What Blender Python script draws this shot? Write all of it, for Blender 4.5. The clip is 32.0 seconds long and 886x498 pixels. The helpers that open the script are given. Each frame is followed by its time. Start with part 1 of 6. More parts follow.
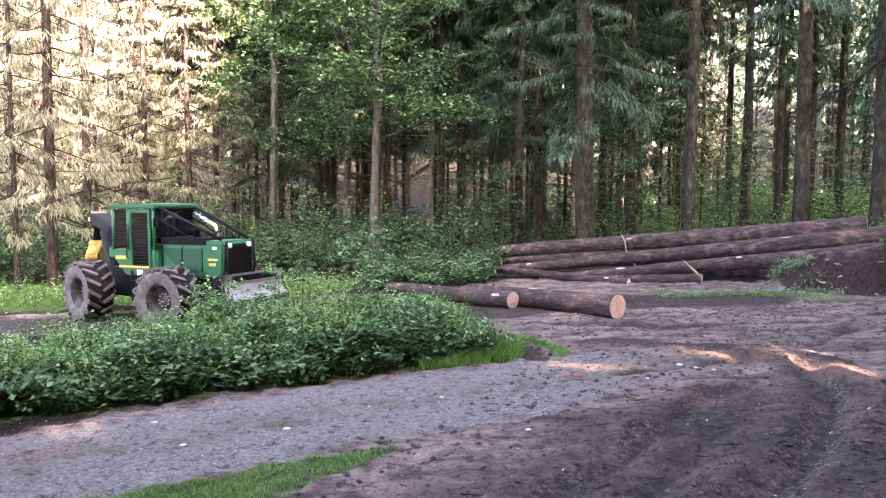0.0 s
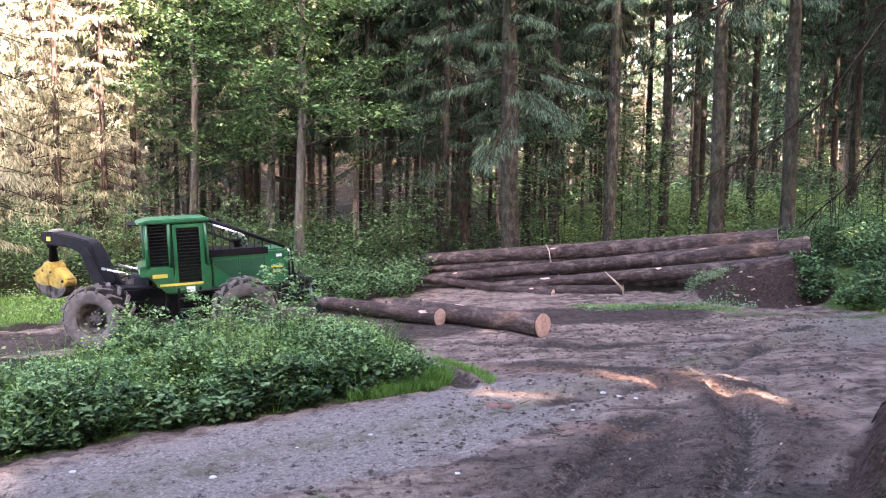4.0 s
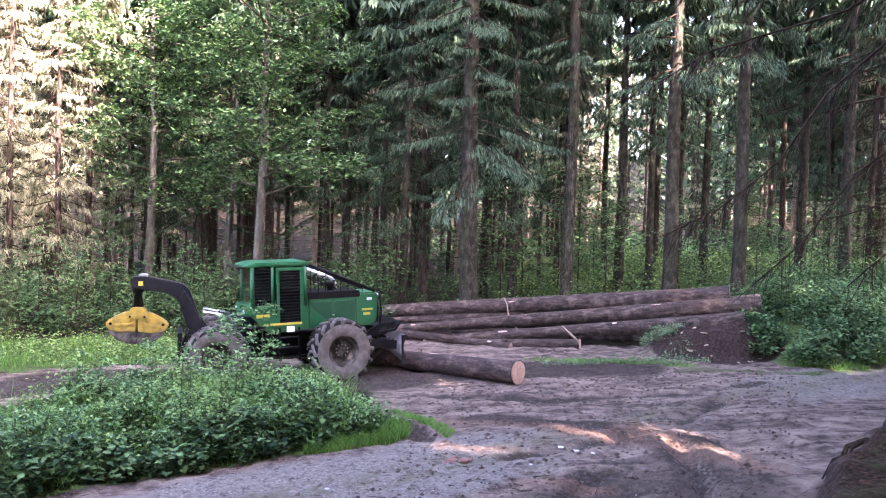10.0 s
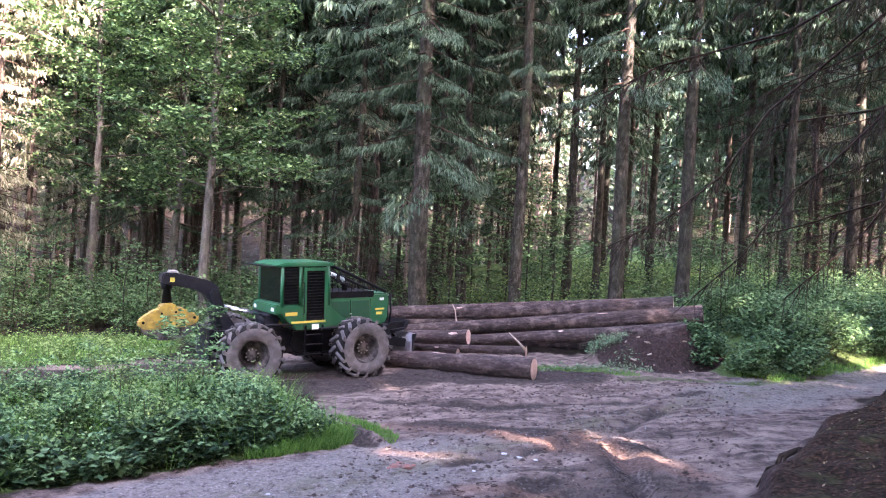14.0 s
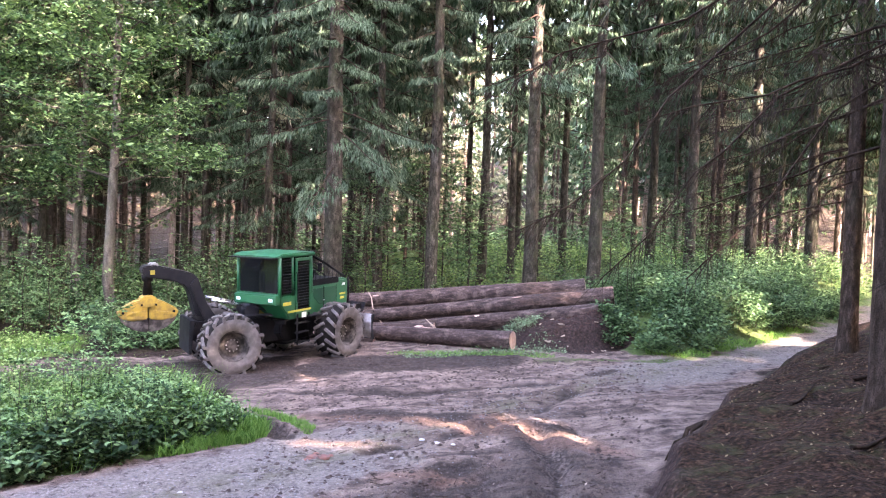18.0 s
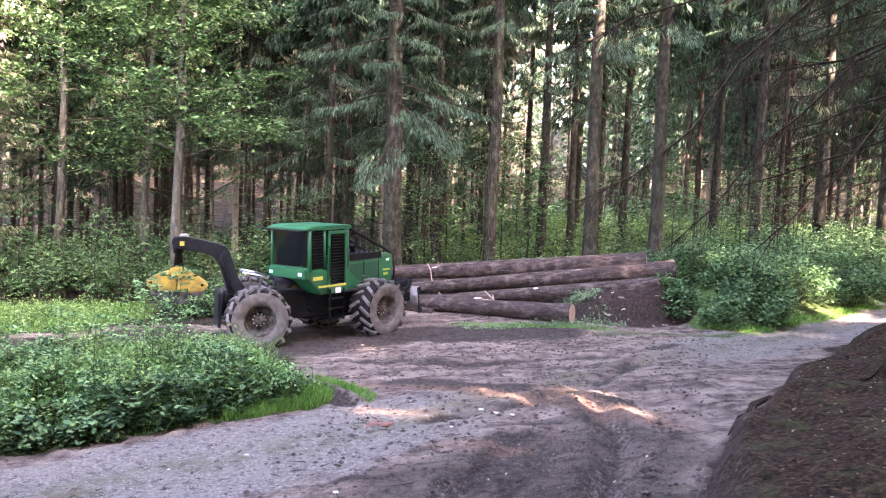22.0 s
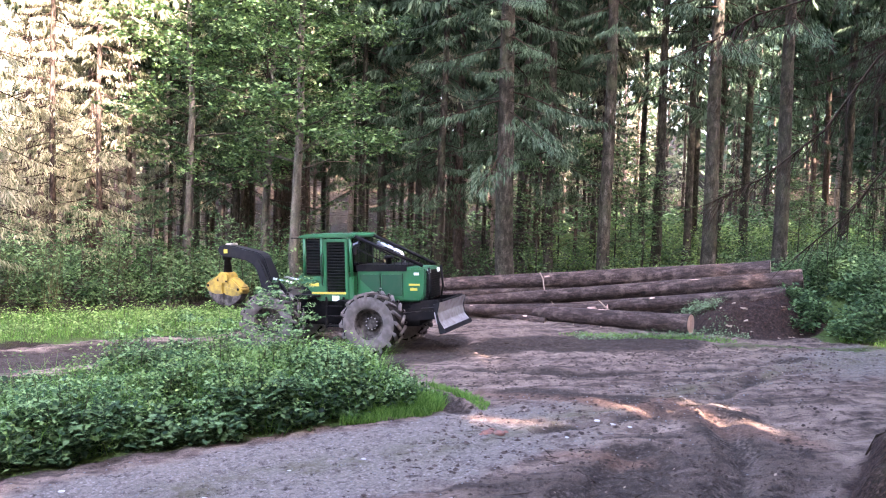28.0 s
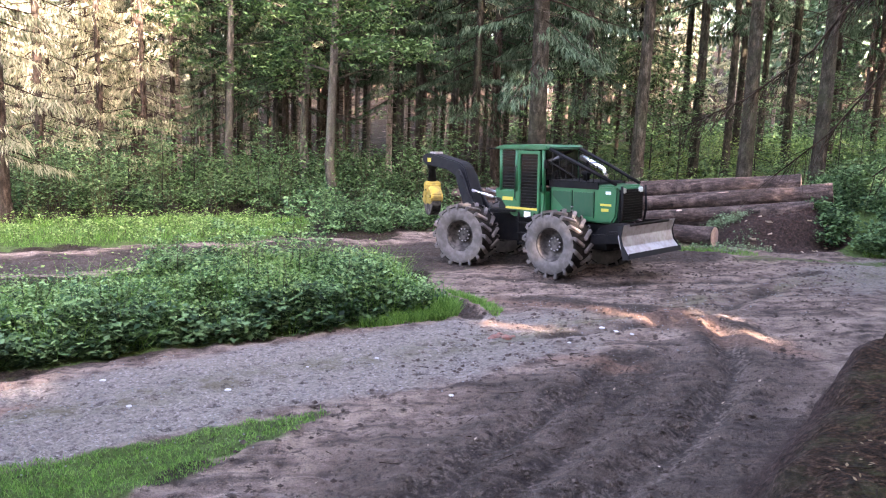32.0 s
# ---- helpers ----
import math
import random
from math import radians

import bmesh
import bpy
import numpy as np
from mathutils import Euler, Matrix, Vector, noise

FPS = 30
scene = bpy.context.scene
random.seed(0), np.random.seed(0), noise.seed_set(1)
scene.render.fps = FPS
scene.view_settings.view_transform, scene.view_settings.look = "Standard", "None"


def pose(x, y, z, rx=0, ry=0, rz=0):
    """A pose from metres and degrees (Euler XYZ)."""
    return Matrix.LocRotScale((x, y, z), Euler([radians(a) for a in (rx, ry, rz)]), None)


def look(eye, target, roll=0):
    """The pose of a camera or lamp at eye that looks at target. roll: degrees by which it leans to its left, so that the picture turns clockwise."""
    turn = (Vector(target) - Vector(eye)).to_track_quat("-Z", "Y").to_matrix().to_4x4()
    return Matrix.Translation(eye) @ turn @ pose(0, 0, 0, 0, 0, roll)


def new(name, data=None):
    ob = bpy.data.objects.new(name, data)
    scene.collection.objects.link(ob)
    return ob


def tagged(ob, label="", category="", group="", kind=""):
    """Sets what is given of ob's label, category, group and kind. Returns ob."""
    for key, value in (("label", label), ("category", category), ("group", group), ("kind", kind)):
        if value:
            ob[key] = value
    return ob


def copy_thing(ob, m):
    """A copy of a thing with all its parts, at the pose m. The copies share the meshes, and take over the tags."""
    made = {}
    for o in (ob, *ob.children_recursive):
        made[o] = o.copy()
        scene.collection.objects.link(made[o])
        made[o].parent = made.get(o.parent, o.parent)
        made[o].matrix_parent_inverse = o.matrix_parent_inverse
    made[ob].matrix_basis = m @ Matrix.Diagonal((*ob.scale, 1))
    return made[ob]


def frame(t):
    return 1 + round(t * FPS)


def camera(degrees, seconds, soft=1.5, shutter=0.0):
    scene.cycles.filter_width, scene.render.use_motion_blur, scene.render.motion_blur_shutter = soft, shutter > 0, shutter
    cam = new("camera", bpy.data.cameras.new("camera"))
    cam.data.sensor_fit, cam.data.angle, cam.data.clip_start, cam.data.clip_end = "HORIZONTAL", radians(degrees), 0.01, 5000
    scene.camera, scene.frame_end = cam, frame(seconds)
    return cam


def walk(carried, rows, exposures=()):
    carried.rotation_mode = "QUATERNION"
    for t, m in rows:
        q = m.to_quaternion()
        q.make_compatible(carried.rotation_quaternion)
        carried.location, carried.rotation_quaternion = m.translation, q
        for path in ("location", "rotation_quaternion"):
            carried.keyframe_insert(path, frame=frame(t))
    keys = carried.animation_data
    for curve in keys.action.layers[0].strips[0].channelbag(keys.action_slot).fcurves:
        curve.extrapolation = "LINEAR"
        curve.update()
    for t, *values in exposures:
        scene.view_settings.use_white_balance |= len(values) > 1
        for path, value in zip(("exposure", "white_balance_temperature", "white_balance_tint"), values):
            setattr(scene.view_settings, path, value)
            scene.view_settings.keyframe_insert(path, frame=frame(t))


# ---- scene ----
# ---- camera ----
cam = camera(57.0, 32.0, soft=1.12)
walk(cam, [(t, pose(x, y, z, 90 + p, r, w)) for t, x, y, z, w, p, r in [
    (0, 0.122, 0.065, 3.148, 0.24, -4.23, -0.36), (0.5, 0.134, 0.089, 3.167, -0.11, -3.94, -0.10),
    (1, 0.129, 0.080, 3.169, -0.01, -4.14, -1.21), (1.5, 0.112, 0.120, 3.441, -0.75, -5.53, -2.45),
    (2, 0.114, 0.103, 3.751, -1.81, -7.08, -1.80), (2.5, 0.174, 0.106, 3.872, -2.15, -7.19, -2.72),
    (3, 0.219, 0.135, 3.894, -2.60, -5.96, -2.36), (3.5, 0.137, 0.133, 3.894, -4.79, -5.27, -0.33),
    (5.5, 0.011, 0.084, 3.880, -6.21, -4.52, -2.22), (6, 0.004, 0.052, 3.892, -6.20, -4.10, -2.20),
    (6.5, 0.004, 0.069, 3.893, -6.24, -3.50, -1.82), (7, 0.017, 0.057, 3.898, -6.46, -3.06, -1.58),
    (7.5, 0.012, 0.049, 3.896, -6.50, -2.64, -1.70), (8, 0.024, 0.015, 3.920, -6.60, -2.36, -1.60),
    (8.5, 0.016, -0.030, 3.919, -6.74, -1.97, -1.52), (9, 0.000, -0.000, 3.913, -7.00, -1.73, -1.72),
    (9.5, -0.013, 0.011, 3.928, -7.35, -1.62, -1.76), (10, -0.011, 0.043, 3.921, -7.97, -1.37, -1.78),
    (10.5, 0.013, 0.080, 3.919, -8.61, -1.16, -2.28), (11, 0.013, 0.057, 3.914, -8.81, -0.87, -2.19),
    (11.5, 0.029, 0.080, 3.916, -8.70, -1.07, -1.87), (12, 0.026, 0.075, 3.921, -8.70, -1.33, -2.00),
    (12.5, 0.040, 0.033, 3.931, -9.17, -1.24, -2.23), (13, 0.055, 0.026, 3.944, -9.98, -0.97, -2.14),
    (13.5, 0.058, 0.016, 3.939, -10.51, -0.90, -2.54), (14, 0.026, 0.032, 3.934, -11.40, -0.87, -3.19),
    (14.5, 0.044, 0.081, 3.941, -12.98, -0.86, -3.24), (15, 0.056, 0.094, 3.930, -14.01, -1.35, -3.02),
    (15.5, 0.065, 0.077, 3.936, -14.56, -1.83, -2.80), (17.5, 0.080, 0.048, 3.951, -16.88, -1.54, -2.37),
    (18, 0.097, 0.053, 3.936, -17.25, -1.51, -2.07), (18.5, 0.086, 0.054, 3.946, -17.66, -1.52, -1.82),
    (19, 0.065, 0.066, 3.946, -17.34, -1.56, -2.19), (19.5, 0.063, 0.076, 3.933, -16.52, -1.58, -2.27),
    (20, 0.059, 0.052, 3.928, -15.66, -1.76, -1.76), (20.5, 0.057, 0.036, 3.932, -15.02, -2.18, -1.22),
    (21, 0.037, 0.036, 3.925, -14.52, -2.29, -1.35), (21.5, 0.031, 0.070, 3.907, -13.77, -2.56, -1.94),
    (22, 0.046, 0.054, 3.891, -13.20, -3.53, -2.19), (22.5, 0.035, 0.065, 3.880, -12.84, -4.06, -2.34),
    (23, 0.023, 0.066, 3.880, -11.93, -3.81, -2.02), (23.5, 0.030, 0.062, 3.881, -10.57, -3.34, -1.84),
    (24, 0.012, 0.073, 3.872, -9.69, -3.18, -1.82), (24.5, 0.002, 0.084, 3.860, -8.68, -3.16, -1.59),
    (25, -0.008, 0.097, 3.855, -7.27, -3.20, -1.24), (25.5, -0.011, 0.091, 3.848, -6.38, -3.31, -1.67),
    (27.5, -0.024, 0.091, 3.846, -6.04, -3.31, -2.08), (28, -0.013, 0.107, 3.852, -5.50, -3.11, -1.73),
    (28.5, -0.019, 0.114, 3.844, -5.28, -3.22, -1.32), (29, 0.005, 0.074, 3.826, -6.02, -3.73, -1.31),
    (29.5, 0.049, 0.036, 3.816, -7.64, -4.33, -1.61), (30, 0.160, -0.042, 3.826, -7.38, -4.88, -2.72),
    (30.5, 0.293, -0.175, 3.873, -5.25, -5.97, -3.47), (31, 0.353, -0.307, 3.915, -3.06, -7.52, -1.88),
    (31.5, 0.411, -0.463, 3.960, -2.45, -9.20, -1.22), (32, 0.562, -0.537, 4.003, -2.03, -9.68, -1.95),
]], [(0, 4.75, 6900, 32), (4, 4.72, 6950, 32), (9, 4.8, 6450, 34), (13, 4.74, 6400, 37), (19, 5.2, 6950, 33), (23, 5.1, 6950, 32), (26, 4.92, 6700, 32), (29, 4.9, 6700, 32), (32, 4.85, 7100, 29)])

# ---- light ----
SUN_AZ, SUN_EL = radians(303), radians(28)      # low, from behind the watcher and to the right
world = bpy.data.worlds.new("sky")
scene.world = world
world.use_nodes = True
_nt = world.node_tree
_sky = _nt.nodes.new("ShaderNodeTexSky")
_sky.sky_type = 'NISHITA'
_sky.sun_disc = False
_sky.sun_elevation = SUN_EL
_sky.sun_rotation = radians(90) - SUN_AZ
_sky.air_density, _sky.dust_density, _sky.ozone_density = 1.0, 4.0, 0.5
_nt.links.new(_sky.outputs[0], _nt.nodes["Background"].inputs[0])
_nt.nodes["Background"].inputs[1].default_value = 0.15
sun = new("sun", bpy.data.lights.new("sun", 'SUN'))
sun.data.energy, sun.data.angle, sun.data.color = 4.6, radians(0.5), (1.0, 0.91, 0.79)
_d = Vector((math.cos(SUN_AZ) * math.cos(SUN_EL), math.sin(SUN_AZ) * math.cos(SUN_EL), math.sin(SUN_EL)))
sun.matrix_world = look(_d * 80, (0, 0, 0))


# ---- materials ----
class Mat:
    """A small node builder."""
    def __init__(self, name):
        self.m = bpy.data.materials.new(name)
        self.m.use_nodes = True
        self.t = self.m.node_tree
        self.b = self.t.nodes["Principled BSDF"]
        self.out = self.t.nodes["Material Output"]

    def n(self, kind, **kw):
        node = self.t.nodes.new("ShaderNode" + kind)
        for k, v in kw.items():
            node.inputs[k.replace("_", " ")].default_value = v
        return node

    def link(self, a, b):
        self.t.links.new(a, b)

    def coord(self, which="Object"):
        return self.n("TexCoord").outputs[which]

    def noise(self, scale, detail=4.0, rough=0.6, vec=None, stretch=None):
        v = vec if vec is not None else self.coord()
        if stretch:
            mp = self.n("Mapping", Scale=stretch)
            self.link(v, mp.inputs[0])
            v = mp.outputs[0]
        node = self.n("TexNoise", Scale=scale, Detail=detail, Roughness=rough)
        self.link(v, node.inputs["Vector"])
        return node.outputs["Fac"]

    def ramp(self, fac, stops):
        node = self.t.nodes.new("ShaderNodeValToRGB")
        els = node.color_ramp.elements
        while len(els) < len(stops):
            els.new(0.5)
        for e, (p, c) in zip(els, stops):
            e.position = p
            e.color = (*c, 1) if len(c) == 3 else c
        self.link(fac, node.inputs[0])
        return node.outputs[0]

    def mix(self, fac, a, b, blend='MIX'):
        node = self.t.nodes.new("ShaderNodeMix")
        node.data_type, node.blend_type = 'RGBA', blend
        for sock, v in ((node.inputs[0], fac), (node.inputs[6], a), (node.inputs[7], b)):
            if isinstance(v, (int, float)):
                sock.default_value = v
            elif isinstance(v, tuple):
                sock.default_value = (*v, 1)
            else:
                self.link(v, sock)
        return node.outputs[2]

    def math(self, op, a, b=0.0, clamp=False):
        node = self.t.nodes.new("ShaderNodeMath")
        node.operation, node.use_clamp = op, clamp
        for sock, v in zip(node.inputs, (a, b)):
            if isinstance(v, (int, float)):
                sock.default_value = v
            else:
                self.link(v, sock)
        return node.outputs[0]

    def attr(self, name):
        node = self.t.nodes.new("ShaderNodeAttribute")
        node.attribute_name = name
        return node.outputs["Fac"]

    def random(self):
        return self.t.nodes.new("ShaderNodeObjectInfo").outputs["Random"]

    def island(self):
        return self.t.nodes.new("ShaderNodeNewGeometry").outputs["Random Per Island"]

    def color(self, c):
        if isinstance(c, tuple):
            self.b.inputs["Base Color"].default_value = (*c, 1)
        else:
            self.link(c, self.b.inputs["Base Color"])
        return self

    def rough(self, r):
        if isinstance(r, (int, float)):
            self.b.inputs["Roughness"].default_value = r
        else:
            self.link(r, self.b.inputs["Roughness"])
        return self

    def metal(self, v):
        self.b.inputs["Metallic"].default_value = v
        return self

    def spec(self, v):
        self.b.inputs["Specular IOR Level"].default_value = v
        return self

    def bump(self, height, dist=0.02, strength=0.6):
        node = self.n("Bump", Strength=strength, Distance=dist)
        self.link(height, node.inputs["Height"])
        self.link(node.outputs[0], self.b.inputs["Normal"])
        return self

    def translucent(self, col, amount):
        tr = self.n("BsdfTranslucent")
        self.link(col, tr.inputs[0])
        mx = self.n("MixShader", Fac=amount)
        self.link(self.b.outputs[0], mx.inputs[1])
        self.link(tr.outputs[0], mx.inputs[2])
        self.link(mx.outputs[0], self.out.inputs[0])
        return self


def plain(name, col, rough=0.5, metal=0.0, dirt=(0.09, 0.075, 0.06), amount=0.5, scale=6.0, bump=0.0, spec=0.3):
    """Paint, metal or rubber with patchy dirt and fine grain."""
    k = Mat(name)
    n1, n2 = k.noise(scale, 5), k.noise(scale * 9, 3)
    mask = k.math('MULTIPLY', k.ramp(n1, [(0.42, (0, 0, 0)), (0.72, (1, 1, 1))]), amount)
    c = k.mix(k.math('MULTIPLY', n2, 0.25), col, tuple(v * 0.6 for v in col))
    k.color(k.mix(mask, c, dirt)).metal(metal).spec(spec)
    k.rough(k.math('ADD', k.math('MULTIPLY', n1, 0.35), rough - 0.12, True))
    if bump:
        k.bump(n2, bump)
    return k.m


def leafy(name, cols, amount=0.4, rough=0.65, spec=0.1):
    """Leaves whose green varies from leaf to leaf and from clump to clump."""
    k = Mat(name)
    v = k.math('ADD', k.math('MULTIPLY', k.island(), 0.6), k.math('MULTIPLY', k.noise(0.6, 3), 0.6))
    c = k.ramp(v, [(0.25 + 0.5 * i / (len(cols) - 1), c) for i, c in enumerate(cols)])
    k.color(c).rough(rough).spec(spec)
    k.translucent(k.mix(0.5, c, (0.08, 0.17, 0.045)), amount)
    return k.m


def ground_material():
    k = Mat("ground_soil")
    big, mid, fine, grit = k.noise(0.35, 4), k.noise(2.2, 5, 0.65), k.noise(14, 5, 0.7), k.noise(60, 3, 0.7)
    vor = k.n("TexVoronoi", Scale=34.0)
    k.link(k.coord(), vor.inputs["Vector"])
    peb = vor.outputs["Distance"]
    pcol = vor.outputs["Color"]
    soil = k.ramp(mid, [(0.3, (0.06, 0.041, 0.034)), (0.5, (0.265, 0.190, 0.150)), (0.72, (0.48, 0.36, 0.288))])
    soil = k.mix(k.math('MULTIPLY', k.ramp(grit, [(0.45, (0, 0, 0)), (0.6, (1, 1, 1))]), 0.55), soil, (0.045, 0.036, 0.034))
    # scrape marks of wheels and dragged logs, along the road
    mp = k.n("Mapping", Rotation=(0, 0, radians(-24)), Scale=(0.22, 2.6, 1.0))
    k.link(k.coord(), mp.inputs[0])
    drag = k.noise(1.6, 5, 0.65, vec=mp.outputs[0])
    soil = k.mix(k.ramp(drag, [(0.36, (0.75, 0.75, 0.75)), (0.5, (0, 0, 0))]), soil, (0.032, 0.026, 0.025))
    soil = k.mix(k.ramp(drag, [(0.56, (0, 0, 0)), (0.72, (0.55, 0.55, 0.55))]), soil, (0.38, 0.30, 0.265))
    grav = k.ramp(fine, [(0.3, (0.12, 0.101, 0.088)), (0.55, (0.29, 0.247, 0.216)), (0.8, (0.46, 0.40, 0.352))])
    sep = k.n("SeparateColor")
    k.link(pcol, sep.inputs[0])
    grav = k.mix(0.4, grav, k.ramp(sep.outputs[0], [(0.0, (0.05, 0.044, 0.040)), (0.6, (0.17, 0.153, 0.14)), (0.9, (0.26, 0.236, 0.215)), (1.0, (0.48, 0.45, 0.42))]))
    need = k.ramp(fine, [(0.34, (0.006, 0.004, 0.003)), (0.52, (0.022, 0.014, 0.010)), (0.72, (0.065, 0.042, 0.03))])
    need = k.mix(k.ramp(mid, [(0.5, (0, 0, 0)), (0.7, (0.6, 0.6, 0.6))]), need, (0.045, 0.055, 0.018))
    duff = k.ramp(fine, [(0.36, (0.005, 0.003, 0.002)), (0.52, (0.032, 0.017, 0.010)), (0.72, (0.12, 0.066, 0.038))])
    duff = k.mix(k.ramp(mid, [(0.52, (0, 0, 0)), (0.68, (0.7, 0.7, 0.7))]), duff, (0.05, 0.055, 0.02))
    # reddish soil tone that also puts the orange of sun flecks into the ground
    clay = k.ramp(fine, [(0.3, (0.14, 0.075, 0.05)), (0.7, (0.30, 0.18, 0.13))])
    mud = k.ramp(fine, [(0.32, (0.009, 0.0065, 0.005)), (0.52, (0.036, 0.026, 0.021)), (0.72, (0.14, 0.105, 0.086))])
    turf = k.ramp(fine, [(0.3, (0.03, 0.05, 0.012)), (0.7, (0.09, 0.15, 0.035))])
    earth = k.ramp(fine, [(0.34, (0.010, 0.006, 0.005)), (0.55, (0.045, 0.026, 0.021)), (0.75, (0.12, 0.074, 0.06))])
    edge = k.math('MULTIPLY', k.math('SUBTRACT', k.math('ADD', mid, k.math('MULTIPLY', fine, 0.5)), 0.75), 1.1)

    def zone(name, sharp=3.0):
        a = k.math('ADD', k.attr(name), edge)
        return k.math('ADD', k.math('MULTIPLY', k.math('SUBTRACT', a, 0.5), sharp), 0.5, True)
    c = k.mix(zone("needles"), soil, need)
    c = k.mix(zone("bank"), c, duff)
    c = k.mix(zone("gravel", 2.0), c, grav)
    c = k.mix(k.math('MULTIPLY', k.attr("crown"), k.ramp(mid, [(0.42, (0, 0, 0)), (0.6, (0.75, 0.75, 0.75))])), c, (0.11, 0.105, 0.055))
    c = k.mix(zone("turf"), c, turf)
    c = k.mix(k.math('MULTIPLY', zone("mud", 1.8), 0.92), c, mud)
    c = k.mix(k.math('MULTIPLY', k.attr("crust"), k.ramp(fine, [(0.45, (0.05, 0.05, 0.05)), (0.6, (0.6, 0.6, 0.6))])), c, (0.27, 0.212, 0.18))
    c = k.mix(zone("earth"), c, earth)
    c = k.mix(k.math('MULTIPLY', k.math('MULTIPLY', k.attr("clay"), k.ramp(mid, [(0.3, (0.35, 0.35, 0.35)), (0.55, (1, 1, 1))])), 0.8), c, clay)
    bare = k.math('SUBTRACT', 1.0, k.attr("needles"), True)
    c = k.mix(k.math('MULTIPLY', k.math('MULTIPLY', big, 0.3), bare), c, (0.06, 0.05, 0.045))
    # damp crumbs and trodden-in bark: dark specks between a hand and a step across
    speck = k.noise(5.5, 8, 0.78)
    c = k.mix(k.ramp(speck, [(0.36, (0.85, 0.85, 0.85)), (0.47, (0, 0, 0))]), c, (0.018, 0.013, 0.011))
    pale = k.noise(23, 4, 0.7)
    c = k.mix(k.math('MULTIPLY', k.ramp(pale, [(0.66, (0, 0, 0)), (0.74, (0.5, 0.5, 0.5))]), bare), c, (0.36, 0.31, 0.27))
    k.color(c).spec(0.12)
    k.rough(k.math('SUBTRACT', 0.97, k.math('MULTIPLY', zone("mud"), 0.12)))
    h = k.math('ADD', k.math('ADD', k.math('ADD', k.math('MULTIPLY', speck, 0.9), k.math('MULTIPLY', mid, 0.7)), k.math('ADD', k.math('MULTIPLY', drag, 0.35), k.math('MULTIPLY', grit, 0.3))), k.math('ADD', k.math('MULTIPLY', fine, 0.5), k.math('MULTIPLY', peb, 0.35)))
    k.bump(h, 0.09, 1.0)
    return k.m


def bark_material(name, cols, scale=1.0, moss=0.0, grain=(1, 1, 0.35), worn=0.0, rough=0.95, spec=0.08):
    k = Mat(name)
    plates = k.noise(9 * scale, 5, 0.65, stretch=grain)
    fine = k.noise(45 * scale, 4, 0.7)
    patch = k.noise(1.1, 3)
    c = k.ramp(plates, [(0.3, cols[0]), (0.52, cols[1]), (0.75, cols[2])])
    c = k.mix(k.ramp(fine, [(0.36, (0.8, 0.8, 0.8)), (0.52, (0, 0, 0))]), c, tuple(v * 0.5 for v in cols[0]))
    c = k.mix(k.math('MULTIPLY', k.ramp(k.noise(2.6, 4, 0.7), [(0.54, (0, 0, 0)), (0.64, (1, 1, 1))]), worn), c, tuple(min(1, v * 1.5) for v in cols[2]))
    c = k.mix(k.math('MULTIPLY', k.random(), 0.35), c, tuple(v * 0.55 for v in cols[1]))
    c = k.mix(k.math('MULTIPLY', k.ramp(patch, [(0.5, (0, 0, 0)), (0.75, (1, 1, 1))]), moss), c, (0.09, 0.11, 0.06))
    k.color(c).rough(rough).spec(spec)
    k.bump(k.math('ADD', plates, k.math('MULTIPLY', fine, 0.4)), 0.05, 1.0)
    return k.m


def wood_material(name, a, b):
    k = Mat(name)
    w = k.n("TexWave", Scale=9.0, Distortion=2.5, Detail=3.0)
    w.wave_type, w.rings_direction = 'RINGS', 'X'
    k.link(k.coord(), w.inputs["Vector"])
    c = k.mix(w.outputs["Fac"], a, b)
    c = k.mix(k.ramp(k.noise(5, 5, 0.7), [(0.45, (0, 0, 0)), (0.7, (0.8, 0.8, 0.8))]), c, (0.16, 0.085, 0.06))
    c = k.mix(k.math('MULTIPLY', k.noise(40, 3), 0.5), c, (0.24, 0.12, 0.08))
    k.color(c).rough(0.8)
    return k.m


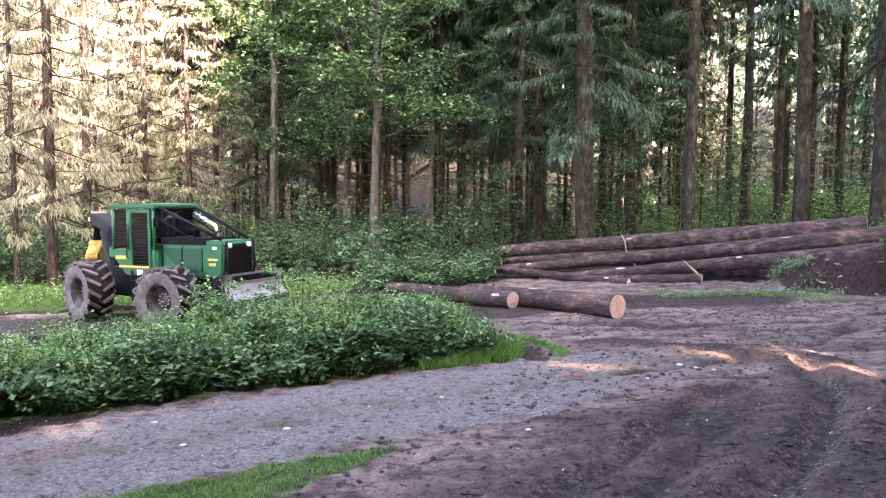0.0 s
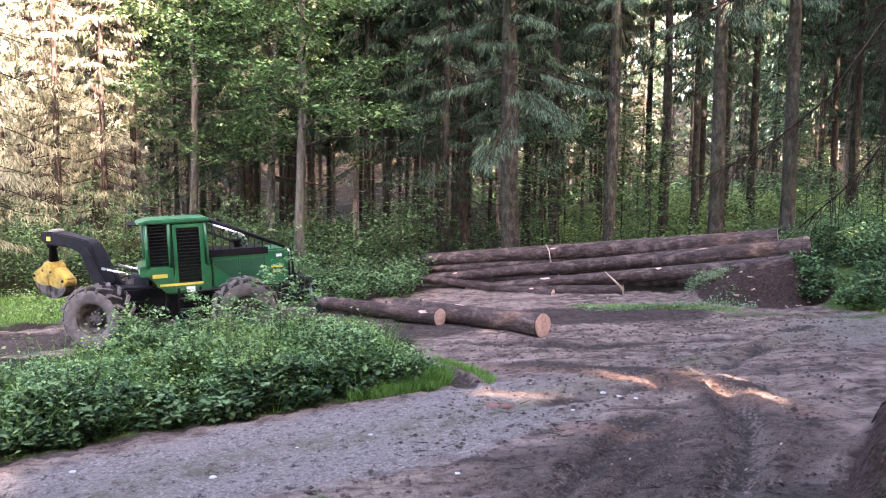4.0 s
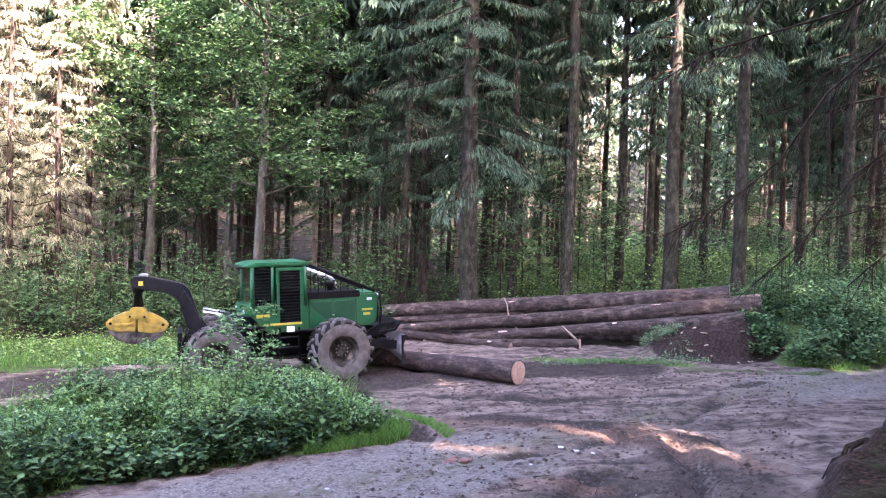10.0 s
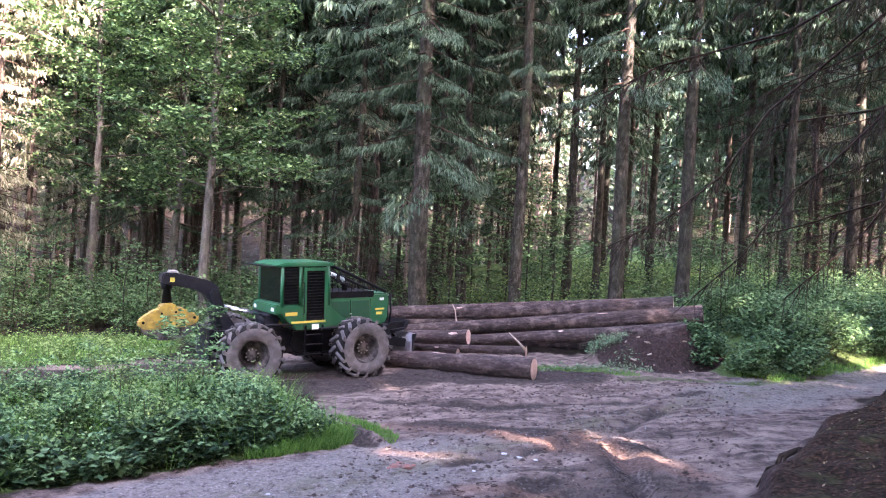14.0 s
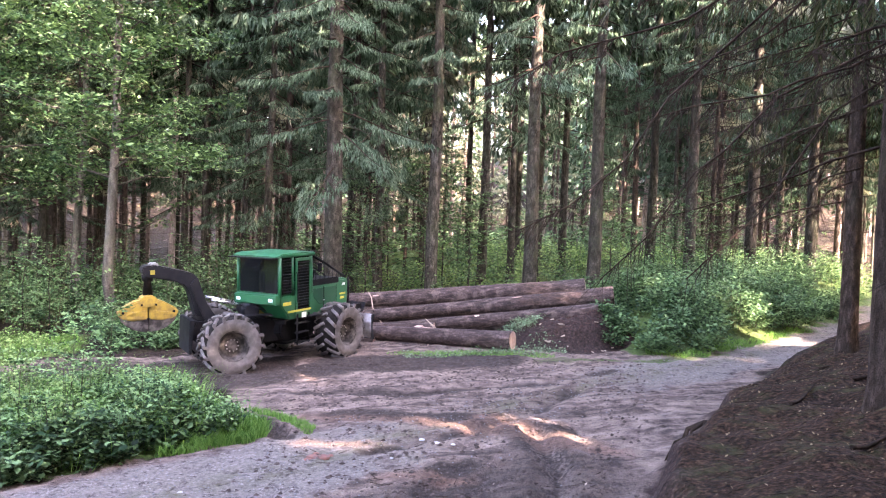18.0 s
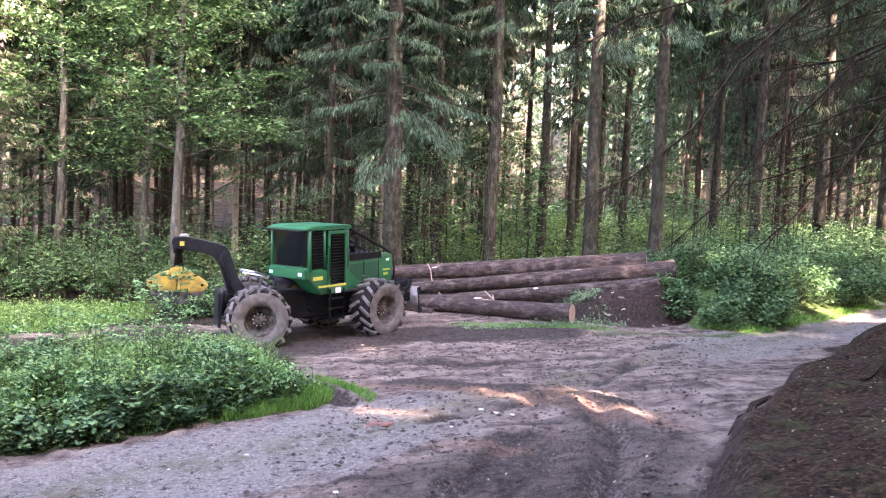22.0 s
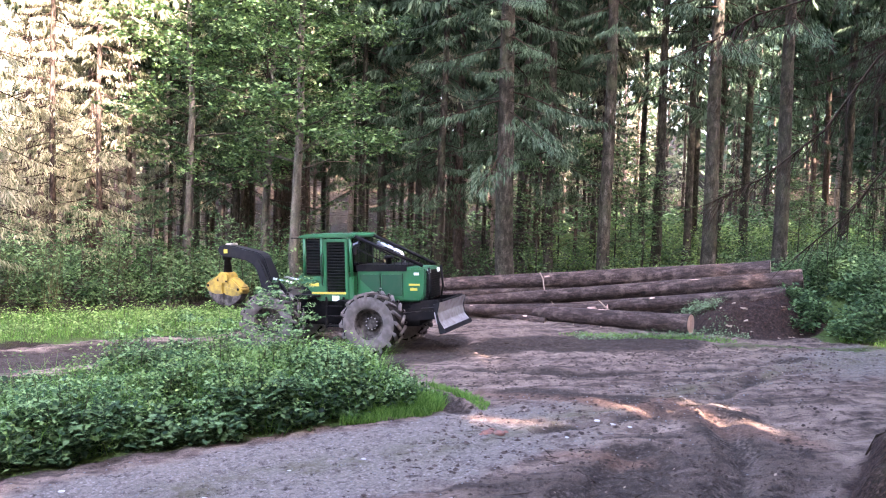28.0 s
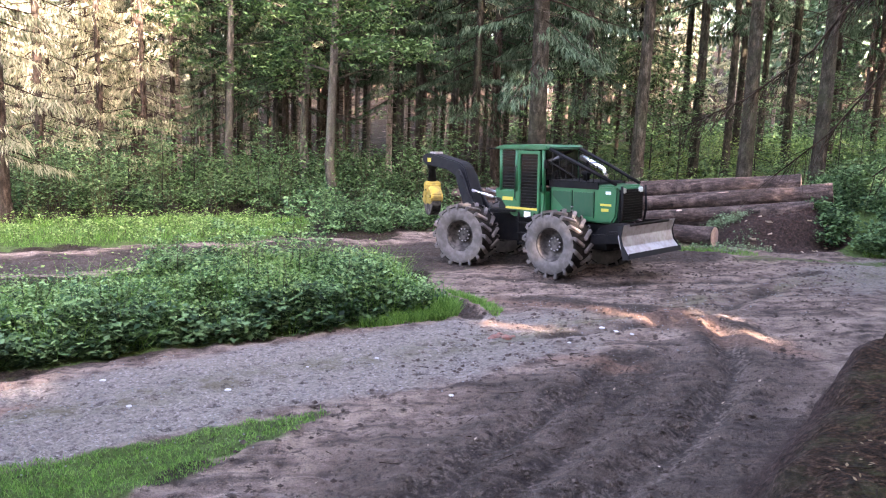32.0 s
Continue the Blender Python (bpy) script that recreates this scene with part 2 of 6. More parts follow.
M = {
    "ground": ground_material(),
    "bark": bark_material("spruce_bark", [(0.010, 0.009, 0.0065), (0.045, 0.040, 0.031), (0.135, 0.122, 0.10)], 1.0, 0.4),
    "bark_red": bark_material("reddish_bark", [(0.014, 0.010, 0.008), (0.062, 0.046, 0.036), (0.17, 0.13, 0.105)], 1.0, 0.15),
    "bark_dark": bark_material("dark_brown_bark", [(0.010, 0.007, 0.005), (0.042, 0.029, 0.022), (0.115, 0.083, 0.066)], 1.3, 0.15),
    # paler bark copy: paints sun onto some trunks deep in the stand
    "bark_lit": bark_material("bark_coloured_lit", [(0.10, 0.072, 0.06), (0.34, 0.27, 0.235), (0.55, 0.46, 0.41)], 1.0, 0.1),
    "bark_pale": bark_material("pale_bark", [(0.03, 0.027, 0.023), (0.11, 0.10, 0.086), (0.24, 0.222, 0.19)], 0.8, 0.5),
    "log_bark": bark_material("log_bark", [(0.007, 0.0045, 0.004), (0.056, 0.036, 0.030), (0.19, 0.138, 0.118)], 1.0, 0.0, (0.3, 1, 1), 0.25, 0.75, 0.2),
    "wood": wood_material("cut_wood", (0.66, 0.48, 0.40), (0.54, 0.36, 0.28)),
    "twig": plain("dead_twig", (0.020, 0.014, 0.010), 0.9, 0, (0.075, 0.05, 0.036), 0.5, 8, spec=0.05),
    "needle": leafy("spruce_needles", [(0.005, 0.011, 0.006), (0.023, 0.042, 0.025), (0.088, 0.132, 0.085)], 0.18, 0.75, 0.06),
    # brownish needles, darkened so the near boughs carry their shade in the colour
    "needle_brown_shaded": leafy("brown_shaded_needles", [(0.004, 0.005, 0.003), (0.016, 0.016, 0.009), (0.065, 0.058, 0.032)], 0.2, 0.8, 0.05),
    # pale copy of the spruce needles: sunlight is put into its colour
    "needle_lit": leafy("needles_coloured_lit", [(0.035, 0.038, 0.02), (0.17, 0.162, 0.105), (0.38, 0.355, 0.25)], 0.4),
    "maple": leafy("maple_leaves", [(0.005, 0.016, 0.008), (0.027, 0.068, 0.028), (0.12, 0.195, 0.075)], 0.25),
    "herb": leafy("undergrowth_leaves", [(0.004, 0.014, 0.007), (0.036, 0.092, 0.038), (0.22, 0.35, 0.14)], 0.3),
    # darker leaf copy: bramble leaves, and shrubs with shade put into their colour
    "herb_dark": leafy("dark_and_shaded_leaves", [(0.004, 0.013, 0.006), (0.022, 0.056, 0.024), (0.12, 0.205, 0.085)], 0.25),
    "grass": leafy("grass_blades", [(0.03, 0.09, 0.015), (0.085, 0.21, 0.035), (0.20, 0.37, 0.08)], 0.45),
    # lighter leaf copy: young leaves, and growth with sun put into its colour
    "herb_light": leafy("young_and_lit_leaves", [(0.025, 0.055, 0.014), (0.085, 0.165, 0.045), (0.25, 0.36, 0.12)], 0.4),
    "sprig": leafy("lopped_sprigs", [(0.02, 0.04, 0.02), (0.07, 0.12, 0.055), (0.22, 0.30, 0.17)], 0.2),
    "stem": plain("green_stem", (0.06, 0.07, 0.03), 0.8, 0, (0.1, 0.07, 0.04), 0.5, 10),
    "green": plain("green_paint", (0.004, 0.098, 0.036), 0.36, 0, (0.07, 0.085, 0.05), 0.22, 3, spec=0.4),
    "green_dark": plain("green_screen", (0.004, 0.055, 0.024), 0.5, 0, (0.05, 0.06, 0.04), 0.3, 5),
    "black": plain("black_steel", (0.005, 0.005, 0.006), 0.6, 0.0, (0.03, 0.026, 0.023), 0.35, 5, spec=0.1),
    "boom": plain("dark_steel", (0.008, 0.009, 0.012), 0.5, 0.0, (0.04, 0.037, 0.035), 0.3, 4, spec=0.15),
    "steel": plain("worn_steel", (0.42, 0.40, 0.40), 0.45, 0.7, (0.16, 0.12, 0.10), 0.6, 5),
    "chrome": plain("chrome", (0.72, 0.72, 0.72), 0.22, 1.0, (0.3, 0.28, 0.25), 0.2, 5),
    "yellow": plain("yellow_paint", (0.40, 0.27, 0.045), 0.5, 0, (0.10, 0.075, 0.04), 0.9, 5),
    "decal": plain("yellow_decal", (0.52, 0.42, 0.06), 0.5, 0, (0.3, 0.27, 0.1), 0.25, 8),
    "white": plain("white_decal", (0.75, 0.76, 0.74), 0.5, 0, (0.3, 0.3, 0.28), 0.3, 8),
    "rubber": plain("muddy_rubber", (0.10, 0.09, 0.085), 0.9, 0, (0.17, 0.152, 0.143), 0.9, 6, 0.01, spec=0.05),
    "tread": plain("dark_tread", (0.012, 0.011, 0.010), 0.9, 0, (0.04, 0.034, 0.032), 0.4, 5, spec=0.05),
    "rim": plain("muddy_rim", (0.03, 0.027, 0.025), 0.8, 0.0, (0.17, 0.15, 0.14), 0.8, 5, spec=0.1),
    "seat": plain("dark_seat", (0.02, 0.02, 0.022), 0.8),
    "stone": plain("pale_stone", (0.5, 0.49, 0.48), 0.85, 0, (0.25, 0.23, 0.21), 0.5, 12, 0.01),
    "clod": plain("soil_clod", (0.05, 0.037, 0.031), 0.95, 0, (0.19, 0.145, 0.125), 0.6, 7, spec=0.1),
    "earth": plain("earth_lump", (0.045, 0.026, 0.021), 0.95, 0, (0.10, 0.06, 0.05), 0.5, 7, spec=0.05),
    "grit": plain("grey_grit", (0.2, 0.195, 0.195), 0.9, 0, (0.1, 0.09, 0.085), 0.6, 9),
    "redrock": plain("red_stone", (0.22, 0.10, 0.075), 0.85, 0, (0.11, 0.08, 0.07), 0.8, 10, 0.02),
    "chip": plain("wood_chip", (0.36, 0.28, 0.21), 0.9, 0, (0.2, 0.14, 0.1), 0.5, 12),
    "strap": plain("pale_strap", (0.30, 0.22, 0.17), 0.9),
    "leaf_dry": leafy("fallen_leaves", [(0.05, 0.026, 0.014), (0.13, 0.075, 0.04), (0.26, 0.18, 0.11)], 0.2),
}


def glass():
    k = Mat("cab_glass")
    k.color((0.008, 0.010, 0.010)).rough(0.06).spec(0.35)
    k.b.inputs["Transmission Weight"].default_value = 0.25
    return k.m


M["glass"] = glass()


# ---- geometry helpers ----
def make_mesh(name, verts, faces, mats, idx=None, smooth=True):
    me = bpy.data.meshes.new(name)
    verts = np.asarray(verts, dtype=np.float32)
    if isinstance(faces, np.ndarray):
        n, k = faces.shape
        me.vertices.add(len(verts))
        me.vertices.foreach_set("co", verts.ravel())
        me.loops.add(n * k)
        me.loops.foreach_set("vertex_index", faces.astype(np.int32).ravel())
        me.polygons.add(n)
        me.polygons.foreach_set("loop_start", np.arange(0, n * k, k, dtype=np.int32))
        me.polygons.foreach_set("loop_total", np.full(n, k, dtype=np.int32))
        me.update(calc_edges=True)
    else:
        me.from_pydata([tuple(map(float, v)) for v in verts], [], faces)
    for m in (mats if isinstance(mats, (list, tuple)) else [mats]):
        me.materials.append(m)
    if idx is not None:
        me.polygons.foreach_set("material_index", np.asarray(idx, dtype=np.int32))
    me.polygons.foreach_set("use_smooth", np.full(len(me.polygons), smooth))
    me.validate()
    return me


def part(name, data, material, parent, label="", at=None):
    """Links a bmesh or a mesh as one mesh object under a thing or part."""
    if isinstance(data, bmesh.types.BMesh):
        me = bpy.data.meshes.new(name)
        data.to_mesh(me)
        data.free()
        me.materials.append(material)
    else:
        me = data
    ob = new(name, me)
    ob.parent = parent
    if at is not None:
        ob.matrix_basis = at
    return tagged(ob, label)


def box(sx, sy, sz, x=0.0, y=0.0, z=0.0, bevel=0.02, rot=None, bm=None):
    """A bevelled box by its sizes and centre; rot is a matrix or None."""
    b = bmesh.new()
    bmesh.ops.create_cube(b, size=1.0)
    bmesh.ops.scale(b, vec=(sx, sy, sz), verts=b.verts)
    if bevel:
        bmesh.ops.bevel(b, geom=b.edges[:], offset=min(bevel, sx * 0.3, sy * 0.3, sz * 0.3), segments=2, affect='EDGES')
    m = Matrix.Translation((x, y, z)) @ (rot.to_4x4() if rot is not None else Matrix.Identity(4))
    bmesh.ops.transform(b, matrix=m, verts=b.verts)
    return join(bm, b)


def join(bm, b):
    if bm is None:
        return b
    me = bpy.data.meshes.new("tmp")
    b.to_mesh(me)
    b.free()
    bm.from_mesh(me)
    bpy.data.meshes.remove(me)
    return bm


def prism(outline, y0, y1, bevel=0.02, bm=None):
    """A polygon in the x-z plane drawn out from y0 to y1, with soft edges."""
    b = bmesh.new()
    lo = [b.verts.new((x, y0, z)) for x, z in outline]
    hi = [b.verts.new((x, y1, z)) for x, z in outline]
    n = len(outline)
    b.faces.new(lo)
    b.faces.new(hi[::-1])
    for i in range(n):
        b.faces.new((lo[i], hi[i], hi[(i + 1) % n], lo[(i + 1) % n]))
    bmesh.ops.recalc_face_normals(b, faces=b.faces)
    if bevel:
        bmesh.ops.bevel(b, geom=b.edges[:], offset=bevel, segments=2, affect='EDGES')
    return join(bm, b)


def tube(points, radius, sides=8, bm=None, caps=True):
    """A round bar along points; radius is a number or one for each point."""
    b = bmesh.new()
    pts = [Vector(p) for p in points]
    rad = [float(radius)] * len(pts) if isinstance(radius, (int, float)) else [float(r) for r in radius]
    rings = []
    for i, p in enumerate(pts):
        d = (pts[min(i + 1, len(pts) - 1)] - pts[max(i - 1, 0)]).normalized()
        u = d.orthogonal().normalized() if abs(d.z) > 0.95 else d.cross(Vector((0, 0, 1))).normalized()
        v = d.cross(u)
        rings.append([b.verts.new(p + rad[i] * (u * math.cos(a) + v * math.sin(a))) for a in (2 * math.pi * k / sides for k in range(sides))])
    for r0, r1 in zip(rings, rings[1:]):
        for k in range(sides):
            f = b.faces.new((r0[k], r0[(k + 1) % sides], r1[(k + 1) % sides], r1[k]))
            f.smooth = True
    if caps:
        b.faces.new(rings[0][::-1])
        b.faces.new(rings[-1])
    bmesh.ops.recalc_face_normals(b, faces=b.faces)
    return join(bm, b)


def lathe_y(profile, sides=32, bm=None):
    """Turns (radius, y) pairs round the y axis."""
    b = bmesh.new()
    rings = [[b.verts.new((r * math.cos(a), y, r * math.sin(a))) for a in (2 * math.pi * k / sides for k in range(sides))] for r, y in profile]
    for r0, r1 in zip(rings, rings[1:]):
        for k in range(sides):
            b.faces.new((r0[k], r0[(k + 1) % sides], r1[(k + 1) % sides], r1[k])).smooth = True
    bmesh.ops.recalc_face_normals(b, faces=b.faces)
    return join(bm, b)


def empty(name, m=None):
    ob = new(name)
    ob.empty_display_size = 0.3
    if m is not None:
        ob.matrix_basis = m
    return ob


def vnoise(x, y, scale, seed=0):
    """Smooth value noise on arrays, -1 to 1."""
    x, y = np.asarray(x) * scale + 100.3 * (seed + 1), np.asarray(y) * scale + 57.7 * (seed + 1)
    ix, iy = np.floor(x), np.floor(y)
    fx, fy = x - ix, y - iy
    fx, fy = fx * fx * (3 - 2 * fx), fy * fy * (3 - 2 * fy)

    def h(a, b):
        v = np.sin(a * 127.1 + b * 311.7 + seed * 17.3) * 43758.5453
        return (v - np.floor(v)) * 2 - 1
    return (h(ix, iy) * (1 - fx) + h(ix + 1, iy) * fx) * (1 - fy) + (h(ix, iy + 1) * (1 - fx) + h(ix + 1, iy + 1) * fx) * fy


def smooth(a, lo, hi):
    t = np.clip((a - lo) / (hi - lo), 0, 1)
    return t * t * (3 - 2 * t)


def line_dist(x, y, pts):
    """Distance to a polyline, and on which side (positive on the right of its run)."""
    best, side = np.full(np.shape(x), 1e9), np.zeros(np.shape(x))
    for (ax, ay), (bx, by) in zip(pts, pts[1:]):
        dx, dy = bx - ax, by - ay
        t = np.clip(((x - ax) * dx + (y - ay) * dy) / (dx * dx + dy * dy), 0, 1)
        d = np.hypot(x - ax - t * dx, y - ay - t * dy)
        s = np.sign((x - ax) * dy - (y - ay) * dx)
        side = np.where(d < best, s, side)
        best = np.minimum(d, best)
    return best, side


def inside(x, y, poly):
    """Signed distance to a polygon, positive inside."""
    pts = list(poly) + [poly[0]]
    d, _ = line_dist(x, y, pts)
    c = np.zeros(np.shape(x), bool)
    for (ax, ay), (bx, by) in zip(pts, pts[1:]):
        if ay != by:
            c ^= ((ay > y) != (by > y)) & (x < (bx - ax) * (y - ay) / (by - ay) + ax)
    return np.where(c, d, -d)


# ---- the plan ----
BANK = [(-14, 0.5), (-4, 2.2), (1.2, 3.6), (3.0, 5.5), (5.3, 8.4), (7.3, 10.7), (9.2, 12.5), (12.1, 15.2), (15.8, 18.5), (22.8, 23.8), (40, 35.4)]
SLOPE = [(13.6, 26), (12.1, 22.4), (12.5, 20.7), (14.4, 20.7), (17.2, 22.1), (23, 26.0), (30, 31), (42, 40), (60, 70), (14, 70)]
ISLAND = [(-14, 7.6), (-6.0, 11.3), (-4.1, 12.5), (-1.6, 13.5), (1.4, 14.7), (1.4, 15.2), (1.0, 16.5), (0.5, 18.3), (-1.2, 19.6), (-3.6, 19.2), (-5.4, 17.9), (-7.2, 15.5), (-9.5, 13.6), (-16, 9.5)]
ROAD = [(-16, 3.4), (-9, 6.6), (-4.6, 9.7), (-1.9, 11.4), (0.9, 12.6), (3.4, 13.8), (6.5, 15.6), (9.6, 17.2), (13.4, 19.3), (17.6, 21.6), (24, 26.3), (34, 33.4), (60, 50)]
TURF = [(-9.5, 3.6), (-4.2, 8.2), (-2.4, 9.15), (-0.35, 9.95), (-0.9, 9.1), (-1.9, 8.0), (-3.6, 6.0), (-7, 3.2)]
MEADOW = [(-22, 18), (-11.2, 22.6), (-8, 24.0), (-4.4, 24.6), (-2.6, 26.5), (-3.2, 30), (-7, 31), (-13, 28.5), (-26, 27)]
TRACK = [(-20, 14), (-9.4, 20.4), (-6.4, 22.3), (-2.5, 22.9), (2, 22.5)]
# a reddish drag mark, and lines where sun flecks are painted into the soil
FLECK_STREAKS = [[(2.4, 16.2), (2.9, 15.85), (3.6, 15.45), (4.4, 15.1), (5.0, 14.5), (5.4, 13.9)], [(5.7, 14.9), (6.1, 14.2), (5.95, 13.3), (6.5, 12.6), (7.0, 12.0)], [(2.1, 14.35), (3.1, 13.92)], [(2.9, 11.9), (4.1, 11.52)], [(-4.6, 10.3), (-5.6, 9.9)]]
RUT = [(6.2, 13.6), (5.95, 12.7), (5.66, 11.5), (5.15, 10.5), (4.4, 9.3), (3.6, 8.3), (2.2, 6.8)]
RUT3 = [(8.5, 16.6), (6.8, 15.0), (5.0, 13.9), (3.2, 13.3)]
RUT4 = [(10.5, 18.6), (8.0, 17.6), (5.0, 17.4), (2.6, 18.2)]
RUT2 = [(4.2, 12.0), (3.4, 10.85), (2.4, 9.6), (1.55, 8.5), (0.9, 7.5), (0.2, 6.6)]
RUT5 = [(4.3, 11.4), (3.45, 10.0), (2.55, 8.6), (1.6, 7.3)]
# a torn edge of turf: the grass stands on its far side
SCARP = [(1.25, 16.6), (1.6, 15.9), (1.92, 15.1)]


def ground_z(x, y):
    x, y = np.asarray(x, float), np.asarray(y, float)
    z = np.clip(0.044 * x, -0.3, 0.42)
    d, s = line_dist(x, y, BANK)
    d = d + 0.25 * vnoise(x, y, 0.9, 3) + 0.1 * vnoise(x, y, 3, 4)
    on = np.where(s > 0, d, -d)
    low = smooth(y, 10.5, 16)
    z = z + smooth(on, -0.35, 0.55) * (0.85 - 0.5 * low + 0.1 * vnoise(x, y, 1.5, 5)) + (0.17 + 0.2 * low * smooth(on, 0, 1)) * np.clip(on, 0, 9 - 5 * low)
    z = z + 0.55 * np.exp(-(x * x + y * y) / 7)
    d = inside(x, y, SLOPE)
    z = z + smooth(d, -0.3, 2.5) * 0.75 + 0.03 * np.clip(d, 0, 12)
    m = np.exp(-(((x - 11.4) / 1.75) ** 2 + ((y - 23.2) / 1.35) ** 2) ** 3)
    z = z + m * (0.95 + 0.2 * vnoise(x, y, 1.6, 6) + 0.1 * vnoise(x, y, 4, 16))
    z = z + 0.25 * smooth(inside(x, y, ISLAND), 0, 1.5)
    # the far rise is added to block the low sky behind the stand
    z = z + 0.012 * np.clip(y - 30, 0, 200) + (12 + 5 * smooth(x + 0.25 * y, -10, 25)) * smooth(np.hypot(x, y), 75, 170) + 0.5 * smooth(y, 33, 60) * vnoise(x, y, 0.07, 8)
    yard = smooth(-on, 0.2, 1.0)
    for line, w, dep in ((RUT, 0.2, 0.12), (RUT2, 0.22, 0.10), (RUT5, 0.2, 0.07), (RUT3, 0.18, 0.06), (RUT4, 0.25, 0.06)):
        d, _ = line_dist(x, y, line)
        z = z - dep * np.exp(-(d / w) ** 2) + dep * 0.5 * np.exp(-((d - 2 * w) / w) ** 2)
    z = z + smooth(on, 0, 0.6) * (0.07 * vnoise(x, y, 1.9, 64) + 0.035 * vnoise(x, y, 4.3, 65))
    d, s = line_dist(x, y, SCARP)
    z = z + 0.08 * smooth(-s * d, -0.04, 0.06) * np.exp(-(d / 0.3) ** 2) - 0.03 * smooth(s * d, -0.05, 0.1) * np.exp(-(d / 0.4) ** 2)
    d, _ = line_dist(x, y, TRACK)
    z = z - 0.07 * np.exp(-((d - 0.9) / 0.35) ** 2)
    z = z + (0.03 * vnoise(x, y, 1.3, 1) + 0.018 * vnoise(x, y, 3.7, 2)) * (0.5 + 0.5 * yard) + (0.006 + 0.018 * yard) * vnoise(x, y, 7, 9) + 0.006 * vnoise(x, y, 15, 10)
    # ridges pressed up by wheels and dragged logs, along the yard
    u, v = 0.91 * x - 0.41 * y, 0.41 * x + 0.91 * y
    z = z + yard * smooth(v, 9, 13) * (0.02 * vnoise(u * 0.35, v * 1.8, 1, 61) + 0.014 * vnoise(u * 0.9, v * 4.5, 1, 62) + 0.02 * vnoise(x, y, 4.4, 63)) + yard * 0.028 * vnoise(x, y, 5.6, 66) * smooth(14 - y, 0, 3)
    return z


def gz(x, y):
    return float(ground_z(np.array([x]), np.array([y]))[0])


def zones(x, y):
    d, s = line_dist(x, y, BANK)
    on = np.where(s > 0, d, -d)
    w = 0.45 * vnoise(x, y, 0.8, 11) + 0.2 * vnoise(x, y, 2.4, 12)
    road, _ = line_dist(x, y, ROAD)
    out = {}
    yard = inside(x, y, [(-0.5, 13), (1.2, 19), (0, 25), (3, 28), (8, 25.5), (12, 22.5), (13, 20.5), (16.5, 20), (12.6, 15.4), (9.4, 12.4), (5.4, 8), (0, 4), (-3, 6)])
    track, _ = line_dist(x, y, TRACK)
    open_ = np.maximum(np.maximum(smooth(yard + w, -0.6, 0.6), smooth(1.9 - track + w, -0.4, 0.5)), smooth(2.0 - road + w, -0.4, 0.5))
    out["needles"] = np.maximum(smooth(on + w * 0.5, -0.1, 0.5), 1 - open_)
    out["bank"] = smooth(on + w * 0.5, -0.1, 0.5) * smooth(34 - np.hypot(x, y), -4, 4)
    out["gravel"] = smooth(1.55 - road + w * 0.6, -0.35, 0.45) * np.where(x < 1.5, 1.0, np.clip(1 - (x - 1.5) / 4, 0.2, 1) + 0.5 * smooth(x, 8, 12))
    turf = np.maximum(smooth(inside(x, y, TURF) + w * 0.4, -0.1, 0.3), smooth(inside(x, y, MEADOW) + w, -0.4, 0.5))
    turf = np.maximum(turf, smooth(inside(x, y, ISLAND) + w * 0.3, -0.1, 0.4))
    turf = np.maximum(turf, smooth(inside(x, y, SLOPE) + w * 0.5, -0.3, 0.3))
    edge, _ = line_dist(x, y, [(9.3, 20.3), (12.5, 19.9), (15.5, 21.0)])
    out["turf"] = np.maximum(turf, 0.6 * smooth(0.35 - edge + w * 0.4, -0.3, 0.3))
    mud = np.zeros_like(x)
    for line, wd in ((RUT, 0.4), (RUT2, 0.5), (RUT5, 0.3), (RUT3, 0.2), (RUT4, 0.25), ([(3, 16.2), (5.2, 15.0), (6.4, 13.6)], 0.5), ([(1.0, 20.5), (4.5, 21.6), (8, 21)], 1.2), (TRACK, 1.3)):
        d, _ = line_dist(x, y, line)
        mud = np.maximum(mud, smooth(wd - d + w * 0.6, -0.15, 0.35))
    out["earth"] = 0.85 * np.exp(-((on + 0.02) / 0.38) ** 2) * smooth(18 - y, 0, 3)
    damp = inside(x, y, [(-1.5, 5), (-0.2, 9.0), (1.8, 11.2), (4.0, 12.0), (5.6, 12.6), (7.0, 12.2), (6, 9), (3, 4)])
    mud = np.maximum(mud, 0.62 * smooth(damp + w, -0.5, 0.8))
    # dark soil and the shade of the torn turf edge, both painted as mud
    d, s = line_dist(x, y, SCARP)
    mud = np.maximum(mud, smooth(s * d, -0.14, -0.02) * smooth(0.34 - d, -0.1, 0.1))
    out["mud"] = mud
    out["crown"] = np.exp(-(road / 0.45) ** 2)
    # pale line beside the rut, drawn in colour
    d, _ = line_dist(x, y, RUT)
    d2, _ = line_dist(x, y, [(0.75, 7.75), (1.5, 8.75), (2.7, 10.4)])
    out["crust"] = np.maximum(np.exp(-((d - 0.16) / 0.1) ** 2), 0.7 * np.exp(-(d2 / 0.12) ** 2))
    out["earth"] = np.maximum(out["earth"], smooth(np.exp(-(((x - 11.5) / 2.1) ** 2 + ((y - 22.9) / 1.7) ** 2) ** 2) + 0.25 * w, 0.3, 0.6))
    clay = np.zeros_like(x)
    for line, wd in zip(FLECK_STREAKS, (0.2, 0.22, 0.12, 0.16, 0.15)):
        d, _ = line_dist(x, y, line)
        clay = np.maximum(clay, smooth(wd - d + w * 0.25, -0.2, 0.2))
    out["clay"] = clay
    return out


